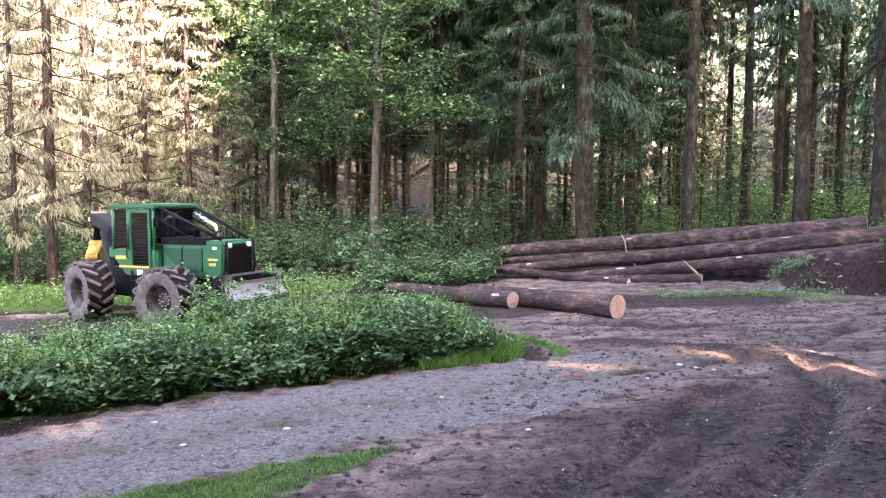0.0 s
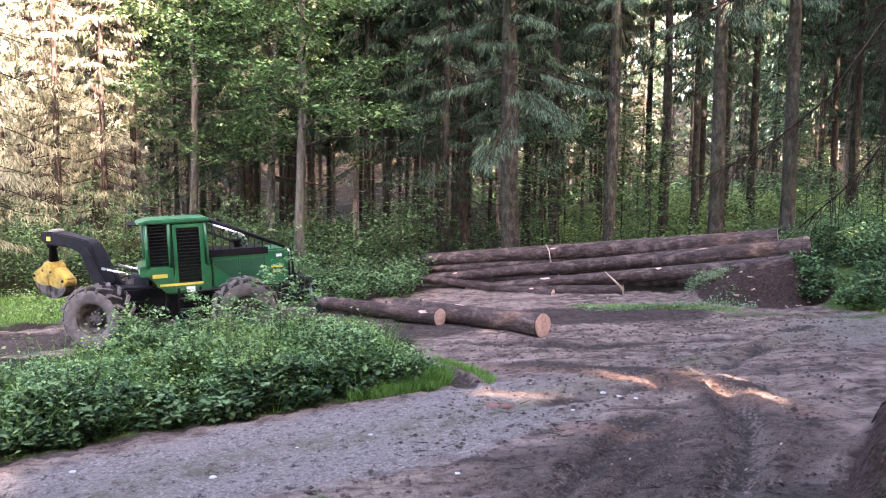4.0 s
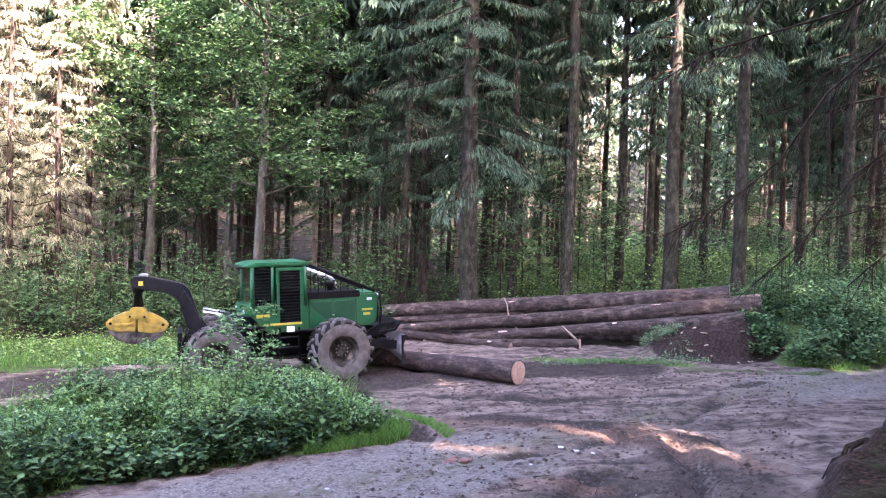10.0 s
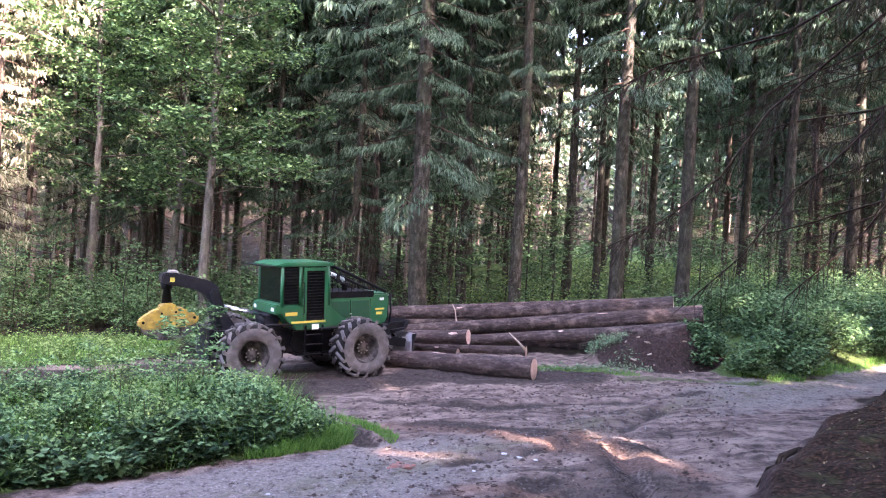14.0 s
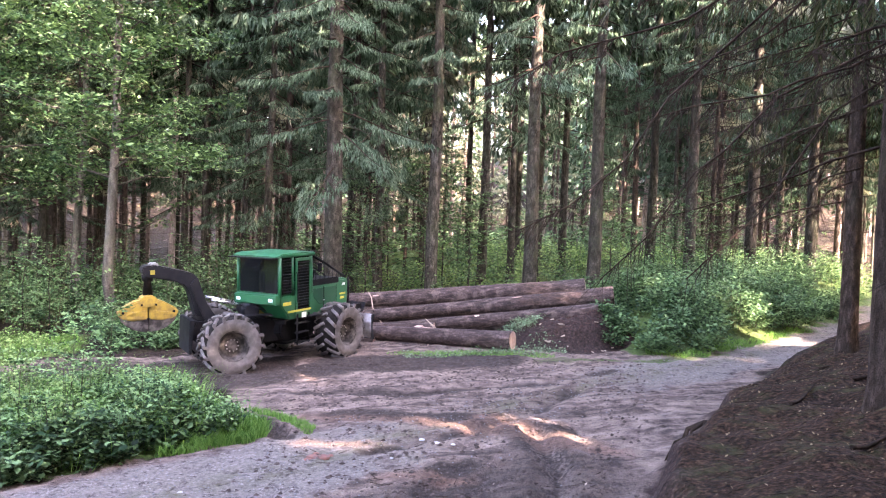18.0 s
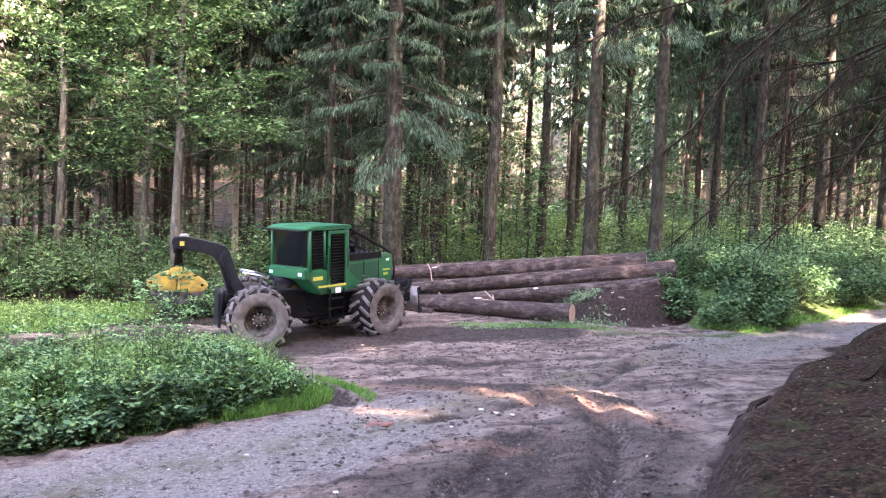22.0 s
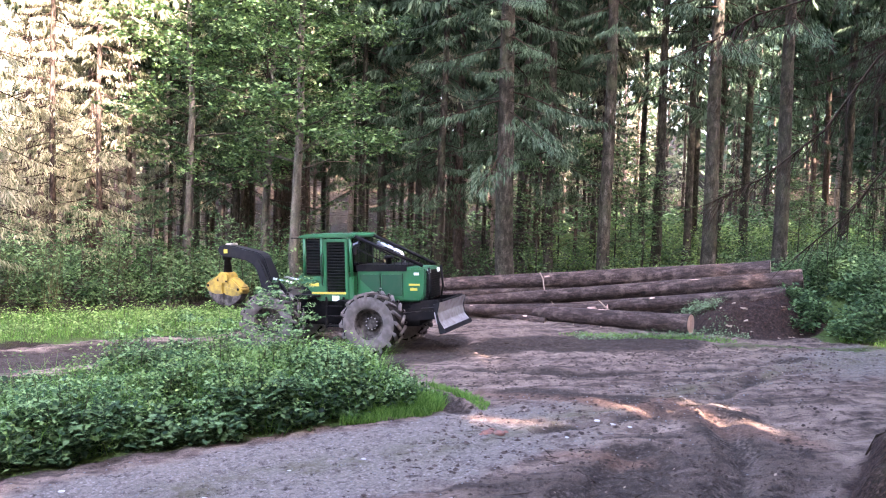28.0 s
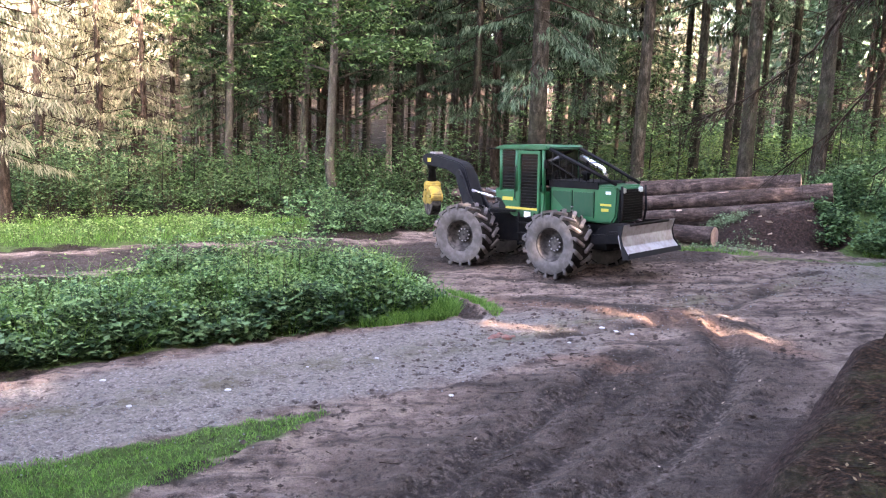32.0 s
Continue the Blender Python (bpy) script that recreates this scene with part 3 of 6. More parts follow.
def sheet(name, xs, ys, lift=0.0):
    X, Y = np.meshgrid(xs, ys)
    x, y = X.ravel(), Y.ravel()
    z = ground_z(x, y) + lift
    i = np.arange(len(x)).reshape(X.shape)
    f = np.stack([i[:-1, :-1], i[:-1, 1:], i[1:, 1:], i[1:, :-1]], -1).reshape(-1, 4)
    me = make_mesh(name, np.stack([x, y, z], 1), f, M["ground"])
    for key, v in zones(x, y).items():
        a = me.attributes.new(key, 'FLOAT', 'POINT')
        a.data.foreach_set("value", v.astype(np.float32))
    return new(name, me)


def spaced(lo, a, b, hi, step, grow=1.18):
    mid = list(np.arange(a, b, step))
    up, s, v = [], step, b
    while v < hi:
        up.append(v)
        s *= grow
        v += s
    dn, s, v = [], step, a
    while v > lo:
        s *= grow
        v -= s
        dn.append(v)
    return np.array(dn[::-1] + mid + up + [hi])


tagged(sheet("ground", spaced(-400, -10, 15, 400, 0.11), spaced(-300, 4, 25.5, 600, 0.11)),
       "dark rutted forest soil with gravel, brown needles and reddish streaks coloured as sun flecks", "ground", kind="structure")


# ---- foliage and trees ----
def leaf_cards(centres, along, across, fold=0.12):
    """Small folded leaves: each a diamond of two triangles, by centre, long half-axis and wide half-axis."""
    n = len(centres)
    nrm = np.cross(along, across)
    nrm /= np.linalg.norm(nrm, axis=1, keepdims=True) + 1e-9
    ln = np.linalg.norm(across, axis=1, keepdims=True)
    v = np.stack([centres - along, centres - across + nrm * ln * fold, centres + along, centres + across + nrm * ln * fold], 1).reshape(-1, 3)
    b = np.arange(n)[:, None] * 4
    f = np.concatenate([b + [0, 2, 1], b + [0, 3, 2]], 1).reshape(-1, 3)
    return v, f


def unit(a):
    return a / (np.linalg.norm(a, axis=-1, keepdims=True) + 1e-9)


def rand_leaves(rng, centres, size, flat=0.5, ratio=0.55):
    """Leaves at random turns; flat near 1 keeps them level."""
    n = len(centres)
    ang = rng.uniform(0, 2 * np.pi, n)
    a = np.stack([np.cos(ang), np.sin(ang), rng.normal(-0.25, 0.35, n)], 1)
    a = unit(a)
    up = unit(np.stack([rng.normal(0, 1 - flat, n), rng.normal(0, 1 - flat, n), np.ones(n)], 1))
    c = unit(np.cross(up, a))
    s = size * rng.uniform(0.45, 1.5, (n, 1))
    return leaf_cards(centres, a * s * 0.5, c * s * 0.5 * ratio)


def trunk_mesh(name, height, r0, r1, mat, rng, sides=12, wobble=0.06, flare=1.35, stubs=0):
    """A tapered, slightly crooked trunk with a root flare and dead stubs."""
    zs = np.concatenate([[-0.4, 0.0, 0.15, 0.4, 0.9], np.linspace(1.8, height, 14)])
    rad = r0 + (r1 - r0) * np.clip(zs / height, 0, 1)
    rad = rad * (1 + (flare - 1) * np.exp(-np.clip(zs, 0, None) / 0.35))
    ox = np.cumsum(rng.normal(0, wobble, len(zs))) * np.clip(zs, 0, 1) * 0.5
    oy = np.cumsum(rng.normal(0, wobble, len(zs))) * np.clip(zs, 0, 1) * 0.5
    a = np.linspace(0, 2 * np.pi, sides, endpoint=False)
    lump = 1 + 0.06 * np.sin(a * 3 + 1) + 0.04 * np.sin(a * 5)
    V = np.stack([ox[:, None] + rad[:, None] * lump * np.cos(a), oy[:, None] + rad[:, None] * lump * np.sin(a), np.repeat(zs[:, None], sides, 1)], -1).reshape(-1, 3)
    i = np.arange(len(zs) * sides).reshape(len(zs), sides)
    j = np.roll(i, -1, 1)
    F = [np.stack([i[:-1], j[:-1], j[1:], i[1:]], -1).reshape(-1, 4)]
    for _ in range(stubs):
        z = rng.uniform(1.6, height * 0.6)
        q = rng.uniform(0, 2 * np.pi)
        ln = rng.uniform(0.3, 1.9)
        cx, cy = np.interp(z, zs, ox), np.interp(z, zs, oy)
        v, f = stick((cx, cy, z), (cx + ln * math.cos(q), cy + ln * math.sin(q), z + rng.uniform(-0.5, 0.15) * ln), 0.02, 0.006)
        F.append(f + len(V))
        V = np.concatenate([V, v])
    return make_mesh(name, V, np.concatenate(F), mat), (zs, ox, oy)


def stick(a, b, r0, r1, sides=4):
    a, b = np.array(a, float), np.array(b, float)
    d = unit(b - a)
    u = unit(np.cross(d, [0.31, 0.2, 0.93]))
    v = np.cross(d, u)
    q = np.linspace(0, 2 * np.pi, sides, endpoint=False)
    ring = np.cos(q)[:, None] * u + np.sin(q)[:, None] * v
    V = np.concatenate([a + r0 * ring, b + r1 * ring])
    i = np.arange(sides)
    j = np.roll(i, -1)
    return V, np.stack([i, j, j + sides, i + sides], -1)


def spruce_crown(name, rng, z0, z1, reach, branches, tassels, size, mat, droop=0.5, axis=None, wide=0.05):
    """Drooping limbs with side shoots, from which fans of needle twigs hang like curtains."""
    C, A, B, sv, sf, k = [], [], [], [], [], 0
    for i in range(branches):
        u = (i + rng.uniform(0, 1)) / branches
        z = z0 + (z1 - z0) * u
        ln = reach * (1 - 0.75 * u) * rng.uniform(0.5, 1.15)
        q = i * 2.4 + rng.normal(0, 0.4)
        ox, oy = (np.interp(z, axis[0], axis[1]), np.interp(z, axis[0], axis[2])) if axis else (0, 0)
        s = np.linspace(0, 1, 6)
        dr = droop * rng.uniform(0.6, 1.3)
        px, py = ox + ln * s * math.cos(q), oy + ln * s * math.sin(q)
        pz = z - dr * ln * s ** 1.4 + 0.22 * ln * s ** 3
        P = np.stack([px, py, pz], 1)
        for m in range(5):
            v, f = stick(P[m], P[m + 1], 0.032 * (1 - s[m] * 0.8), 0.032 * (1 - s[m + 1] * 0.8))
            sv.append(v)
            sf.append(f + k)
            k += len(v)
        # side shoots, in pairs along the outer part of the limb
        n = max(4, int(tassels * (0.3 + 0.7 * ln / reach)))
        t = rng.choice(np.linspace(0.22, 1.0, 11), n) + rng.normal(0, 0.012, n)
        sgn = rng.choice([-1.0, 1.0], n)
        l2 = (0.16 + 0.30 * ln * (1.15 - t)) * rng.uniform(0, 1, n) ** 0.7
        o = np.array([math.cos(q), math.sin(q)])
        w = np.array([-o[1], o[0]])
        c = np.stack([np.interp(t, s, px), np.interp(t, s, py), np.interp(t, s, pz)], 1)
        c[:, :2] += o * (0.55 * l2)[:, None] + w * (sgn * 0.85 * l2)[:, None]
        c[:, 2] -= 0.30 * l2 + 0.12 * l2 ** 2
        # each shoot ends in a fan of four twigs
        ls = size * rng.uniform(0.55, 1.3, n)
        for fan in (-1.2, -0.4, 0.4, 1.2):
            d = np.empty((n, 3))
            d[:, :2] = o * rng.normal(0.28, 0.16, n)[:, None] + w * (sgn * rng.normal(0.2, 0.25, n) + 0.3 * fan)[:, None]
            d[:, 2] = -rng.uniform(0.5, 1.1, n)
            d = unit(d)
            h = ls * (1.0 if abs(fan) < 1 else 0.7) * rng.uniform(0.8, 1.2, n)
            side = unit(np.cross(d, np.stack([rng.normal(0, 1, n), rng.normal(0, 1, n), rng.normal(0, 0.4, n)], 1)))
            C.append(c + d * h[:, None] * 0.45)
            A.append(d * h[:, None] * 0.5)
            B.append(side * (ls * wide)[:, None])
    v, f = leaf_cards(np.concatenate(C), np.concatenate(A), np.concatenate(B))
    sv, sf = np.concatenate(sv), np.concatenate(sf)
    sf = np.concatenate([sf[:, [0, 1, 2]], sf[:, [0, 2, 3]]])
    V = np.concatenate([v, sv])
    F = np.concatenate([f, sf + len(v)])
    return make_mesh(name, V, F, [mat, M["twig"]], np.r_[np.zeros(len(f)), np.ones(len(sf))], smooth=False)


def make_spruce(r, height, z0, reach, branches, sprays, size, rng, bark="bark", needles="needle", droop=0.5, stubs=10, sides=12, top=44):
    root = empty("spruce_tree")
    tm, axis = trunk_mesh("trunk", height, r, 0.05, M[bark], rng, sides=sides, wobble=0.05, stubs=stubs)
    part("trunk", tm, None, root)
    part("crown", spruce_crown("crown", rng, z0, height, reach, branches, sprays, size, M[needles], droop, axis), None, root)
    # second coarse crown, mostly above view, added to shade the stand below
    if top:
        part("top_crown", spruce_crown("top_crown", rng, 14.5, height, 3.5, 44, top, 0.8, M[needles], 0.5, axis, 0.13), None, root)
    return root


def broadleaf_crown(name, rng, limbs, leaves, size, mat, spread, flat=0.55, limb="bark", thick=1.0):
    """Limbs that fork outwards, with flat sprays of leaves round their ends."""
    sv, sf, k, tips = [], [], 0, []
    for a, b in limbs:
        a, b = np.array(a, float), np.array(b, float)
        mid = (a + b) / 2 + rng.normal(0, 0.12, 3) * np.linalg.norm(b - a)
        for p, q, r0, r1 in ((a, mid, 0.05, 0.035), (mid, b, 0.035, 0.012)):
            v, f = stick(p, q, r0 * thick, r1 * thick, 5)
            sv.append(v)
            sf.append(f + k)
            k += len(v)
        tips += [mid * (1 - t) + b * t for t in (0.2, 0.6, 1.0)]
    tips = np.array(tips)
    pick = rng.integers(0, len(tips), leaves // 14)
    cl = tips[pick] + rng.normal(0, 1, (len(pick), 3)) * np.array([spread, spread, spread * 0.45])
    c = np.repeat(cl, 14, 0)
    c = c + rng.normal(0, 1, c.shape) * np.array([0.28, 0.28, 0.09]) * spread
    v, f = rand_leaves(rng, c, size, flat)
    sv, sf = np.concatenate(sv), np.concatenate(sf)
    sf = np.concatenate([sf[:, [0, 1, 2]], sf[:, [0, 2, 3]]])
    return make_mesh(name, np.concatenate([v, sv]), np.concatenate([f, sf + len(v)]), [mat, M[limb]], np.r_[np.zeros(len(f)), np.ones(len(sf))], smooth=False)


def thicket(name, rng, xs, ys, height, per, size, mat, label, spread=1.0, flat=0.5, lift=0.1, kind="stuff", group="", cat="undergrowth", clumps=0):
    """Stems with leaves at many spots, as one mass of undergrowth."""
    n = len(xs)
    z = ground_z(xs, ys)
    xs, ys = np.asarray(xs, float), np.asarray(ys, float)
    if clumps:
        # draw the stems together into separate bushes of uneven height
        pick = rng.integers(0, n, clumps)
        cx, cy, ch = xs[pick], ys[pick], rng.uniform(0.55, 1.35, clumps)
        near = np.argmin((xs[:, None] - cx) ** 2 + (ys[:, None] - cy) ** 2, 1)
        xs, ys = xs + 0.5 * (cx[near] - xs), ys + 0.5 * (cy[near] - ys)
        far = np.hypot(xs - cx[near], ys - cy[near])
        height = height * ch[near] * (1.15 - 0.5 * smooth(far, 0.1, 0.9))
        z = ground_z(xs, ys)
    h = height * (0.42 + 0.6 * smooth(vnoise(xs, ys, 1.1, 21), -0.7, 0.7) + 0.3 * rng.uniform(0, 1, n))
    lean = rng.normal(0, 0.16, (n, 2))
    top = np.stack([xs + lean[:, 0] * h, ys + lean[:, 1] * h, z + h], 1)
    bot = np.stack([xs, ys, z - 0.05], 1)
    t = rng.uniform(0.12, 1.02, (n, per)) ** 0.75
    c = bot[:, None] + (top - bot)[:, None] * t[..., None]
    r = (0.10 + 0.16 * (1 - np.abs(t - 0.6))) * (0.6 + 0.5 * h[:, None])
    r = r * spread * rng.uniform(0.4, 1.15, (n, per))
    q = rng.uniform(0, 2 * np.pi, (n, per))
    c = c + np.stack([np.cos(q) * r, np.sin(q) * r, rng.normal(-0.02, 0.05, (n, per))], -1)
    v, f = rand_leaves(rng, c.reshape(-1, 3), size, flat, 0.6)
    w = 0.006 + 0.003 * h[:, None]
    o = np.array([[1, 0, 0], [-0.5, 0.87, 0], [-0.5, -0.87, 0]])
    sv = np.concatenate([bot[:, None] + o * w[:, None], top[:, None] + o * w[:, None] * 0.3], 1).reshape(-1, 3)
    b = np.arange(n)[:, None] * 6
    sf = np.concatenate([b + e for e in ([0, 1, 4], [0, 4, 3], [1, 2, 5], [1, 5, 4], [2, 0, 3], [2, 3, 5])], 0)
    me = make_mesh(name, np.concatenate([v, sv]), np.concatenate([f, sf + len(v)]), [mat, M["stem"]], np.r_[np.zeros(len(f)), np.ones(len(sf))], smooth=False)
    return tagged(new(name, me), label, cat, group, kind)


def spots(rng, poly, n, margin=0.0, warp=0.0):
    """n random spots inside a polygon."""
    p = np.array(poly)
    lo, hi = p.min(0), p.max(0)
    X = np.zeros((0, 2))
    while len(X) < n:
        q = rng.uniform(lo, hi, (n * 2, 2))
        d = inside(q[:, 0], q[:, 1], poly) + warp * vnoise(q[:, 0], q[:, 1], 1.2, 31)
        X = np.concatenate([X, q[d > margin]])
    return X[:n, 0], X[:n, 1]


def grass(name, rng, xs, ys, height, label, width=0.006):
    n = len(xs)
    z = ground_z(xs, ys)
    h = height * rng.uniform(0.4, 1.25, n) * (0.75 + 0.35 * vnoise(xs, ys, 2.0, 41))
    q = rng.uniform(0, 2 * np.pi, n)
    lean = rng.normal(0, 0.55, (n, 2)) * h[:, None]
    o = np.stack([np.cos(q), np.sin(q), 0 * q], 1) * width
    b = np.stack([xs, ys, z - 0.01], 1)
    m = b + np.stack([lean[:, 0] * 0.35, lean[:, 1] * 0.35, h * 0.6], 1)
    t = b + np.stack([lean[:, 0], lean[:, 1], h], 1)
    V = np.stack([b - o, b + o, m + o * 0.7, m - o * 0.7, t], 1).reshape(-1, 3)
    i = np.arange(n)[:, None] * 5
    F = np.concatenate([i + [0, 1, 2], i + [0, 2, 3], i + [3, 2, 4]], 0)
    return tagged(new(name, make_mesh(name, V, F, M["grass"], smooth=False)), label, "grass", kind="stuff")


def place(tree, x, y, scale, turn, label="", cat="", group=""):
    """Sets a tree down at a spot, at a size and turn."""
    m = Matrix.LocRotScale((x, y, gz(x, y)), Euler((0, 0, turn)), None)
    ob = copy_thing(tree, m)
    ob.scale = (scale, scale, scale) if not isinstance(scale, tuple) else scale
    return tagged(ob, label, cat, group)


def seat(tree, x, y, scale, turn, label="", cat="", group=""):
    """Puts the first of a kind at its own spot."""
    tree.location, tree.rotation_euler = (x, y, gz(x, y)), (0, 0, turn)
    tree.scale = (scale, scale, scale)
    return tagged(tree, label, cat, group)


# ---- the forest ----
# rows: x, y, trunk diameter, kind (h: heavy low crown, b: bare tall trunk, t: thin and far, s: sunlit in its colour)
FRONT = [(-14.1, 27.0, 0.21, "s"), (-13.1, 27.5, 0.38, "s"), (-14.8, 34.0, 0.36, "s"), (-14.5, 40.0, 0.24, "s"), (-13.5, 42.0, 0.6, "s"),
         (-12.2, 44.0, 0.32, "b"), (-9.4, 44.0, 0.34, "h"), (-6.5, 42.0, 0.41, "h"),
         (-0.7, 45.0, 0.37, "t"), (-0.1, 43.0, 0.42, "h"), (0.9, 43.0, 0.42, "t"), (2.6, 41.0, 0.34, "h"), (3.3, 36.0, 0.40, "h"), (4.7, 40.0, 0.45, "t"),
         (5.5, 31.0, 0.74, "h"), (8.1, 35.0, 0.45, "h"), (9.9, 33.0, 0.57, "b"), (13.2, 36.0, 0.48, "b"), (18.2, 44.0, 0.40, "b"),
         (14.1, 32.5, 0.64, "b"), (17.9, 40.0, 0.36, "b"), (19.2, 40.0, 0.46, "b"), (16.9, 32.0, 0.6, "b"), (27.2, 46.0, 0.44, "t"),
         (25.8, 42.0, 0.55, "b"), (24.4, 36.0, 0.6, "b"), (31.3, 40.0, 0.72, "b"), (39.9, 48.0, 0.55, "b"), (35.5, 40.0, 0.7, "b")]
LABEL = {"h": ("tall dark spruce with low drooping grey-green boughs", "spruces with low boughs"),
         "b": ("tall straight spruce with a bare grey trunk", "bare-trunked spruces"),
         "t": ("slim spruce with dead side twigs in the stand", "slim spruces"),
         "d": ("dark spruce with dense boughs, also added unseen as shade", "spruces of the stand"),
         "n": ("tall spruce with fine drooping boughs beside the road", "spruces beside the road"),
         "u": ("slim spruce deep in the forest, boughs coloured as sunlit", "sunlit spruces of the stand"),
         "y": ("unseen young spruce added to block low sky light", "young spruces"),
         "s": ("spruce with boughs coloured pale as if in bright sun", "sunlit spruces")}


# trees added along the right bank, mostly out of view, as shade
SHADE_BANK_WOOD = [(x + 1.3 * math.sin(x * 3 + y), y + 1.2 * math.cos(y * 5 + x), "d") for y in range(-2, 22, 4) for x in range(int(1.12 * y + 9), int(1.12 * y + 30), 4)]
# unseen trees added behind the watcher to keep the low sun off
UNSEEN_BACK_WOOD = [(x + 1.2 * math.sin(x * 5 + y), y + 1.2 * math.cos(y * 3 + x), "d") for y in range(-30, -9, 6) for x in range(2, 44, 6)]


# a treeless gap added inside the stand to let the sun in
GLADE = [(15, 52), (18, 61), (27, 67), (46, 45), (38, 34), (30, 38)]


# where the sun comes down between the crowns: a line on the ground or a spot in the stand (x, y, z), and half the gap's width
GAPS = [([(2.0, 14.1), (3.15, 13.65)], 0.2, 0.28), ([(4.3, 15.2), (5.55, 14.1)], 0.2, 0.15), ([(5.85, 13.95), (6.9, 12.55)], 0.25, 0.14), ([(5.9, 15.0), (6.8, 14.1)], 0.25, 0.12),
        ([(3.2, 11.9), (4.2, 11.5)], 0.2, 0.13), ([(-4.4, 11.0), (-5.6, 10.6)], -0.1, 0.2), ([(18.6, 24.2), (19.7, 25.1)], 1.2, 0.3), ([(18.2, 21.6), (21, 23.6)], 0.7, 0.3),
        ([(12.5, 44), (13.5, 43.5)], 4, 1.2)]


def across(x, y):
    """Distance sideways from the sun's run over the plan."""
    return -math.sin(SUN_AZ) * x + math.cos(SUN_AZ) * y


def clear_of_gaps(x, y):
    """Moves a trunk aside that would stand in the sun's way to one of the gaps."""
    taken = []
    for line, z, half in GAPS[:8]:
        p = sorted(across(*e) for e in line)
        if (x - line[0][0]) * math.cos(SUN_AZ) + (y - line[0][1]) * math.sin(SUN_AZ) > 3:
            taken.append((p[0] - half - 0.4, p[1] + half + 0.4))
    q = across(x, y)
    if any(lo < q < hi for lo, hi in taken):
        free = [e for pair in taken for e in pair if not any(lo < e < hi for lo, hi in taken)]
        step = min(free, key=lambda e: abs(e - q)) - q
        x, y = x - step * math.sin(SUN_AZ), y + step * math.cos(SUN_AZ)
    return x, y


def build_forest():
    rng = np.random.default_rng(11)
    kinds = {"h": [make_spruce(0.24, 27, 5.2, 3.7, 68, 190, 0.30, rng, "bark", "needle", 0.6, 60, top=30) for _ in range(3)],
             "b": [make_spruce(0.26, 28, 8.8, 3.2, 60, 110, 0.32, rng, b, "needle", 0.55, 60, top=24) for b in ("bark", "bark", "bark")],
             "t": [make_spruce(0.17, 24, 7.4, 2.4, 46, 34, 0.5, rng, b, n, 0.5, 120, 8, top=30) for b, n in (("bark_red", "needle"), ("bark_lit", "needle"), ("bark", "needle"), ("bark_red", "needle_lit"))],
             "s": [make_spruce(0.2, 25, 2.6, 3.2, 70, 54, 0.42, rng, "bark_red", "needle_lit", 0.45, 60, top=0) for _ in range(2)],
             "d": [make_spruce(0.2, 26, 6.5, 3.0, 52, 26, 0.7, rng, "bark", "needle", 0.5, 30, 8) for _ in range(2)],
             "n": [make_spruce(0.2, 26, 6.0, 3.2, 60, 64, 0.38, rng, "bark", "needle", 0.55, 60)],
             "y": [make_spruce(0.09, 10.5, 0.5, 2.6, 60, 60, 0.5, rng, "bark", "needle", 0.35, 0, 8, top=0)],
             "u": [make_spruce(0.18, 24, 3.4, 2.8, 52, 44, 0.4, rng, "bark_red", "needle_lit", 0.45, 60, 8, top=0)]}
    base = {"h": 0.24, "b": 0.26, "t": 0.17, "s": 0.2, "d": 0.2, "n": 0.2, "u": 0.18, "y": 0.09}
    used, turns = set(), dict.fromkeys(base, 0)

    def put(kind, x, y, dia):
        turns[kind] += 1
        v = kinds[kind][turns[kind] % len(kinds[kind])]
        sc = dia / 2 / base[kind]
        lab, grp = LABEL[kind]
        zs = np.clip(sc, 0.8, 1.12)
        if v not in used:
            used.add(v)
            ob = seat(v, x, y, 1, rng.uniform(0, 6.28), lab, "spruce", grp)
        else:
            ob = place(v, x, y, 1.0, rng.uniform(0, 6.28), lab, "spruce", grp)
        ob.scale = (zs, zs, zs)
        for ch in ob.children:
            if ch.name.startswith("trunk"):
                ch.scale = (sc / zs, sc / zs, 1)
    for x, y, dia, kind in FRONT:
        put(kind, x, y, dia)
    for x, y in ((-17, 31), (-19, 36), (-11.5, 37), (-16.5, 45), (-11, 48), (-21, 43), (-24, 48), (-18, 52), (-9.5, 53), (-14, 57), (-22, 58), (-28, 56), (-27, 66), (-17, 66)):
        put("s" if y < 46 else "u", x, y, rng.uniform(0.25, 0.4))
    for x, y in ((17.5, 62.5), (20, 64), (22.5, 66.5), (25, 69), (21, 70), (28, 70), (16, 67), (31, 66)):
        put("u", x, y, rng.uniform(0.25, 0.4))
    # the stand behind, thinning into the distance
    spotted = [(x, y) for x, y, *_ in FRONT]
    n = 0
    while n < 160:
        y = 37 + 30 * rng.uniform(0, 1) ** 0.8
        x = rng.uniform(-0.62 * y - 4, 1.08 * y + 6)
        if x < -0.36 * y - 3 and rng.random() < 0.6:
            continue
        if inside(np.array([x]), np.array([y]), GLADE)[0] > 0 or min((x - a) ** 2 + (y - b) ** 2 for a, b in spotted) < 2.2 ** 2:
            continue
        spotted.append((x, y))
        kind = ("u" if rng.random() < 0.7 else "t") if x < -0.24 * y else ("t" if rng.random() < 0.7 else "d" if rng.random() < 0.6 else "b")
        put(kind, x, y, rng.uniform(0.2, 0.42))
        n += 1
    # unseen young spruces added beside and behind the watcher to block low sky
    for i in range(46):
        q = radians(147 + 177 * (i + 0.5 * math.sin(i * 7)) / 46)
        rad = 17 + 5 * math.sin(i * 2.7)
        x, y = 3 + rad * math.cos(q), rad * math.sin(q) - 1
